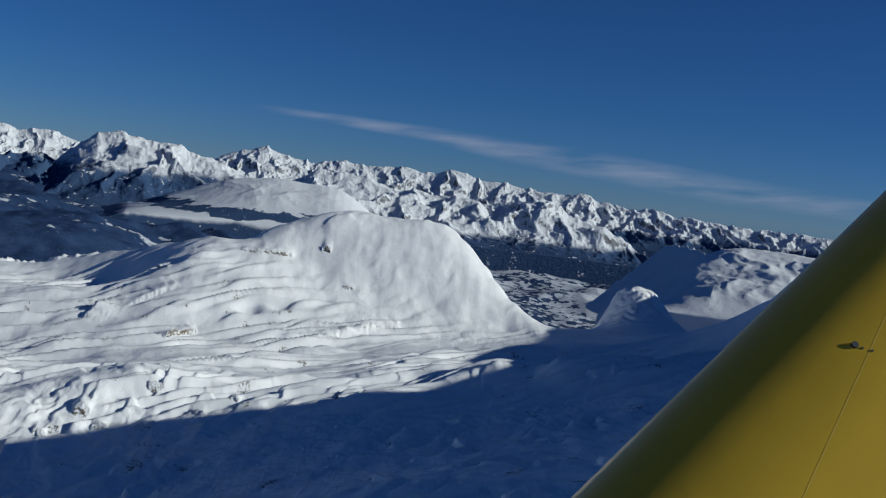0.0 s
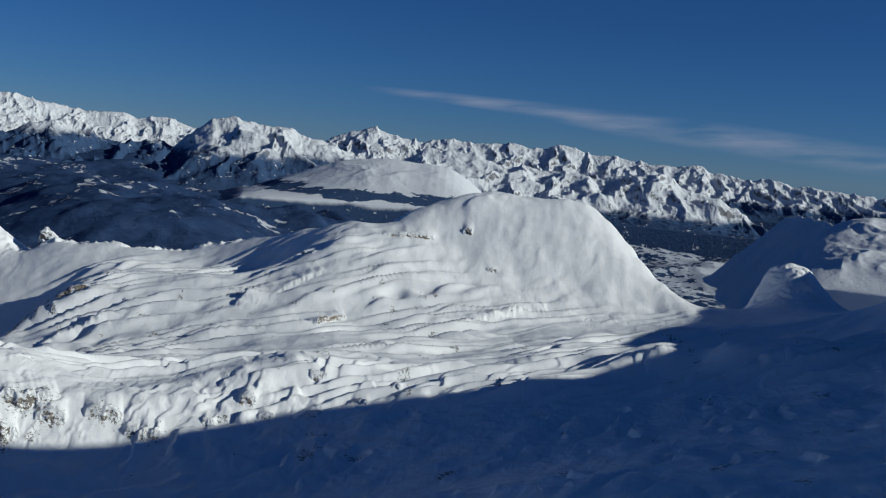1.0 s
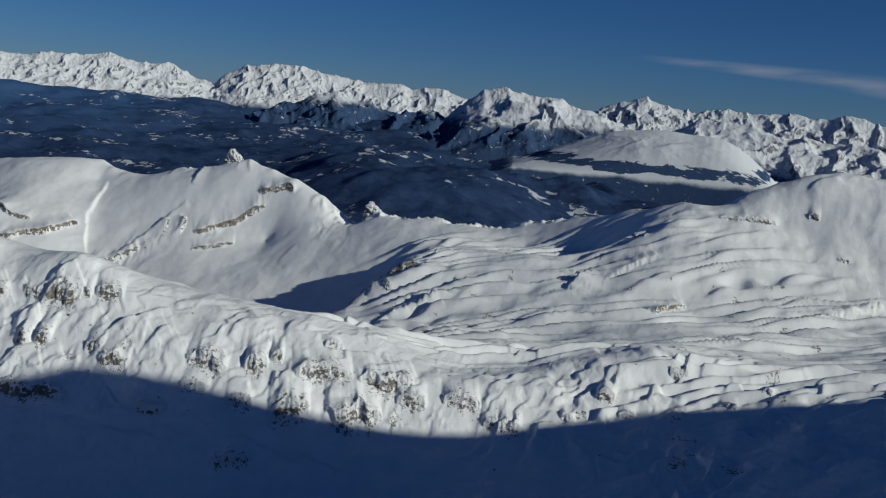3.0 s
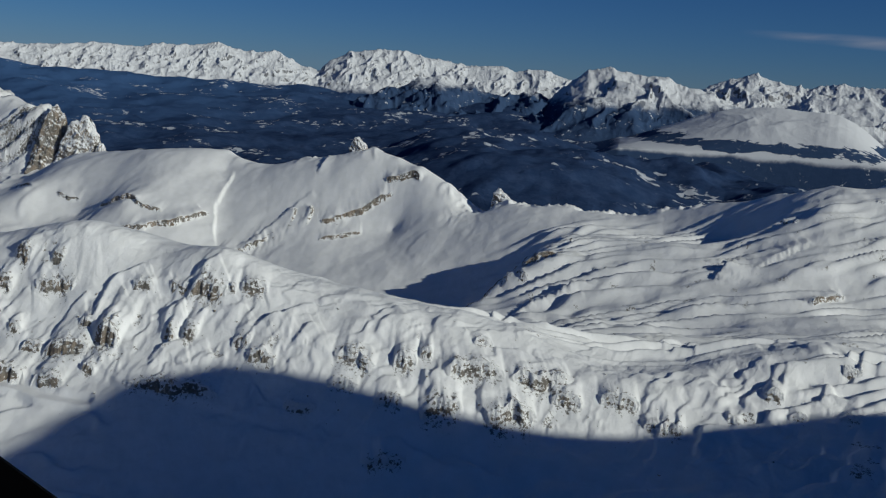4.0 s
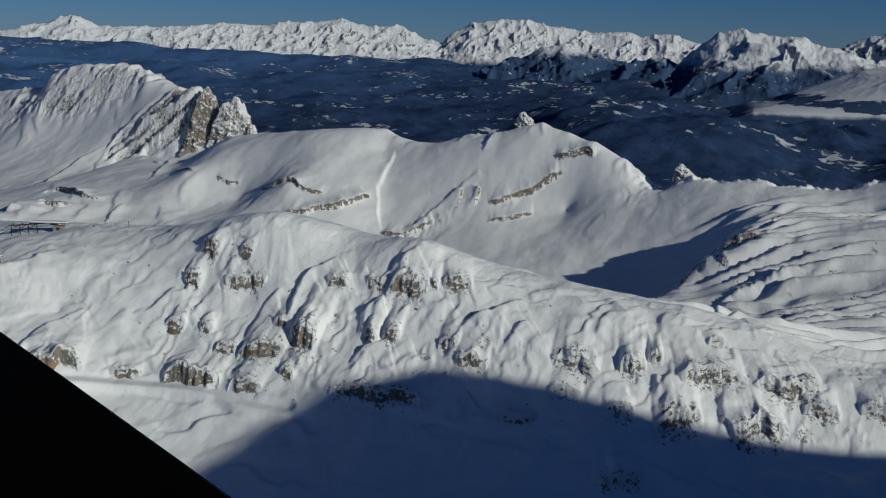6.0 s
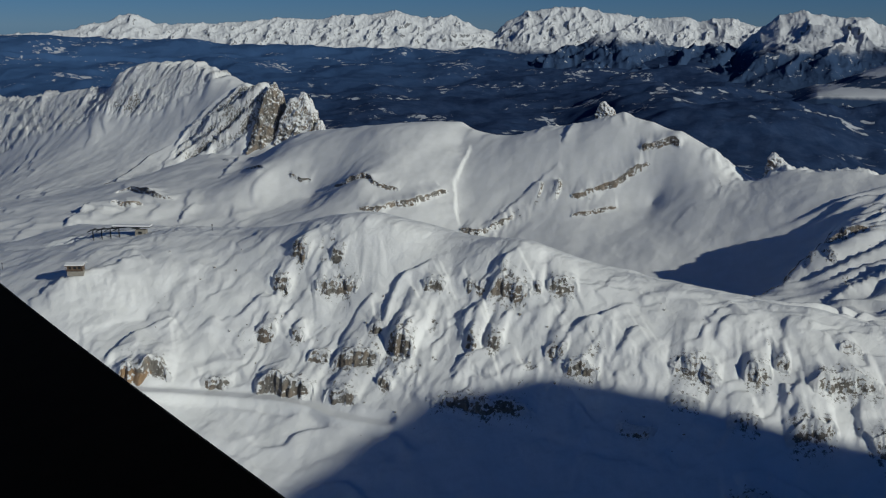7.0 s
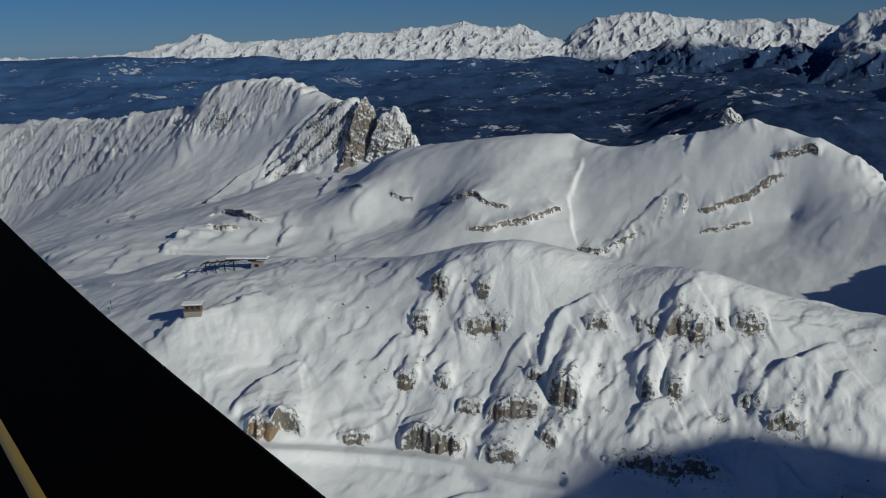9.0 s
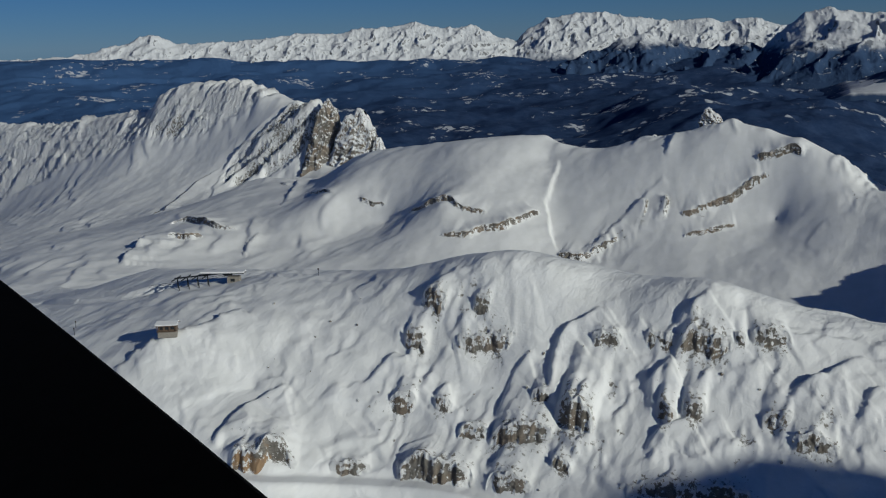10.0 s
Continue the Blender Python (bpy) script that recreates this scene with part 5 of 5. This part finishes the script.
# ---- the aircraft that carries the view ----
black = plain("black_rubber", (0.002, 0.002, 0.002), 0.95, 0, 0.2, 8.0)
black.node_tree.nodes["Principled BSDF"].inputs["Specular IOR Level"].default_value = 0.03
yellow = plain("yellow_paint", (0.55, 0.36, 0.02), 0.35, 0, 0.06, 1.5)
# the sill is drawn out into one rail along the whole flight line
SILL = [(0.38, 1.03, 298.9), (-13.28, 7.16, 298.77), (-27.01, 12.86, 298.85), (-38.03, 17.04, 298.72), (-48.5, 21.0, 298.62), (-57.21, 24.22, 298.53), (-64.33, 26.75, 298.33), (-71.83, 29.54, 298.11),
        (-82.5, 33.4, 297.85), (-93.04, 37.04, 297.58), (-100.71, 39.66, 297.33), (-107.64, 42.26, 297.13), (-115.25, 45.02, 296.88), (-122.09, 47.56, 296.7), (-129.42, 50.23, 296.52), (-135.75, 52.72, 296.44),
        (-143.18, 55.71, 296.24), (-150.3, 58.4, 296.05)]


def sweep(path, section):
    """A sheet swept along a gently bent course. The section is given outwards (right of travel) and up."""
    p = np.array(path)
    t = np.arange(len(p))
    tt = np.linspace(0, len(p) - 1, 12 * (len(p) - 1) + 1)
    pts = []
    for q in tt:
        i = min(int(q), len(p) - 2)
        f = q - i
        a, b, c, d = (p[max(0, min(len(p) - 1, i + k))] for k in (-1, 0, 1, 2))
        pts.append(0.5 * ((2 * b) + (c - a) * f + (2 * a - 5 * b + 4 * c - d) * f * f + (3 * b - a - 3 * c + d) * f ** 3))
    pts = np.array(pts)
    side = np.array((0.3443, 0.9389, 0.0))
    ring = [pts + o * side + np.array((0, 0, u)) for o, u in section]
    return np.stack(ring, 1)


aircraft = thing("aircraft", Matrix(), "light aircraft: yellow wing and black sill rail along the flight line", "aircraft")
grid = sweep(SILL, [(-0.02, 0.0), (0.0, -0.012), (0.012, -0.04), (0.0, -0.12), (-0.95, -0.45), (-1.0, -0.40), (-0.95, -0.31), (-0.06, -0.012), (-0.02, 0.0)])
sill = grid_object("sill_rail", grid[:, :, 0], grid[:, :, 1], grid[:, :, 2], black)
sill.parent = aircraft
tagged(sill, "matt black rail run along the flight line as window sill")
grid = sweep(SILL[10:15], [(-0.57, -0.18), (-0.59, -0.185), (-0.615, -0.2), (-0.615, -0.22), (-0.57, -0.2), (-0.57, -0.18)])
trim = grid_object("trim", grid[:, :, 0], grid[:, :, 1], grid[:, :, 2], yellow)
trim.parent = aircraft
tagged(trim, "glossy yellow trim strip")

# the wing, where the flight begins
low_end, high_end = np.array((-0.15, 1.62, 299.0)), np.array((1.85, 3.20, 300.76))
span = (high_end - low_end) / np.linalg.norm(high_end - low_end)
eye_ward = np.array((-0.22, -0.93, 0.30))
eye_ward -= span * (eye_ward @ span)
eye_ward /= np.linalg.norm(eye_ward)
chord = np.cross(eye_ward, span)
chord *= 1 if chord[0] > 0 else -1
section = [(0.30, -0.40), (0.10, -0.30), (0.0, -0.16), (-0.012, -0.08), (0.0, -0.02), (0.03, 0.04), (0.08, 0.09), (0.16, 0.135), (0.30, 0.17), (0.6, 0.19), (1.1, 0.17), (1.8, 0.12), (1.8, -0.1), (0.30, -0.40)]


def wing_sheet(name, pieces, t0, t1, material, parent, label=""):
    rows = [[low_end + span * t + chord * q + eye_ward * n for q, n in pieces] for t in np.linspace(t0, t1, 24)]
    g = np.array(rows)
    ob = grid_object(name, g[:, :, 0], g[:, :, 1], g[:, :, 2], material)
    ob.parent = parent
    return tagged(ob, label) if label else ob


wing = wing_sheet("wing", section, 0.0, 3.1, yellow, aircraft, "dull yellow wing with rounded leading edge")
worn_yellow = plain("worn_yellow", (0.66, 0.52, 0.14), 0.45)


def wing_point(t, q, proud=0.0):
    """A place on the wing's skin: metres along the span and back from the leading edge."""
    n = float(np.interp(q, (0.0, 0.03, 0.08, 0.16, 0.30, 0.6), (-0.02, 0.04, 0.09, 0.135, 0.17, 0.19)))
    return low_end + span * t + chord * q + eye_ward * (n + proud)


seam_line = [wing_point(1.60 - 0.70 * f, 0.172 + 0.148 * f) for f in np.linspace(0, 1, 24)]
strip = np.array([[p - span * 0.0022 + eye_ward * 0.0008, p + span * 0.0022 + eye_ward * 0.0008] for p in seam_line])
seam = grid_object("seam", strip[:, :, 0], strip[:, :, 1], strip[:, :, 2], worn_yellow)
seam.parent = wing
seam.data.polygons.foreach_set("use_smooth", np.zeros(len(seam.data.polygons), dtype=bool))
tagged(seam, "thin worn panel seam")
bolt_at = wing_point(1.38, 0.187)
part("bolt", rod(bolt_at - eye_ward * 0.008, bolt_at + eye_ward * 0.006, 0.0075, 12), dark_steel, wing, "dark round fastener")
for f in np.linspace(0.15, 0.5, 2):
    joint = wing_point(1.382 + 0.022 * f, 0.195 + 0.05 * f)
    part("rivet", rod(joint - eye_ward * 0.004, joint + eye_ward * 0.002, 0.0026, 8), dark_steel, wing)

# ---- high thin cloud ----
def cirrus(lo, hi, centre, width, seed, strength):
    cols, rows = 420, 40
    a, v = np.meshgrid(np.linspace(lo, hi, cols), np.linspace(-1, 1, rows))
    pa, pc = zip(*sorted(centre))
    wa, wv = zip(*sorted(width))
    el = np.interp(a, pa, pc) + v * np.interp(a, wa, wv)
    d = 4920.0
    x, y = CENTRE[0] - np.sin(np.radians(a)) * d, CENTRE[1] + np.cos(np.radians(a)) * d
    z = CENTRE[2] + d * np.tan(np.radians(el))
    k = Nodes("thin_cloud")
    att = k.t.nodes.new("ShaderNodeAttribute")
    att.attribute_name = "veil"
    glow, clear, mixer = k.t.nodes.new("ShaderNodeEmission"), k.t.nodes.new("ShaderNodeBsdfTransparent"), k.t.nodes.new("ShaderNodeMixShader")
    # the cloud's sunlit white is put in as glow, not lit by the sun
    glow.inputs[0].default_value, glow.inputs[1].default_value = (0.80, 0.86, 1.0, 1), strength
    k.put(att.outputs["Fac"], mixer.inputs[0])
    k.put(clear.outputs[0], mixer.inputs[1])
    k.put(glow.outputs[0], mixer.inputs[2])
    k.put(mixer.outputs[0], k.t.nodes["Material Output"].inputs["Surface"])
    ob = grid_object("cirrus_cloud", x, y, z, k.mat)
    veil = np.clip(1 - np.abs(v) ** 1.5, 0, 1) * smooth(lo, lo + 3, a) * smooth(hi, hi - 5, a)
    veil = veil * np.clip(0.5 + 0.8 * fbm(a / 5.0, el * 1.6 + a * 0.12, 5, seed), 0, 1) * 0.8
    att_d = ob.data.attributes.new("veil", "FLOAT", "POINT")
    att_d.data.foreach_set("value", veil.astype(np.float32).ravel())
    ob.visible_shadow = False
    return tagged(ob, "thin streak of high white cloud", "cloud", kind="structure")


cirrus(-27, 10.5, [(-27, 1.15), (-22.7, 1.28), (-16.5, 1.5), (-10.5, 2.0), (-4.2, 2.35), (0.6, 2.75), (5.4, 2.95), (10.5, 3.1)],
       [(-27, 0.5), (-16, 0.85), (-10, 0.85), (-4, 0.7), (1, 0.45), (10.5, 0.2)], 7, 0.36)
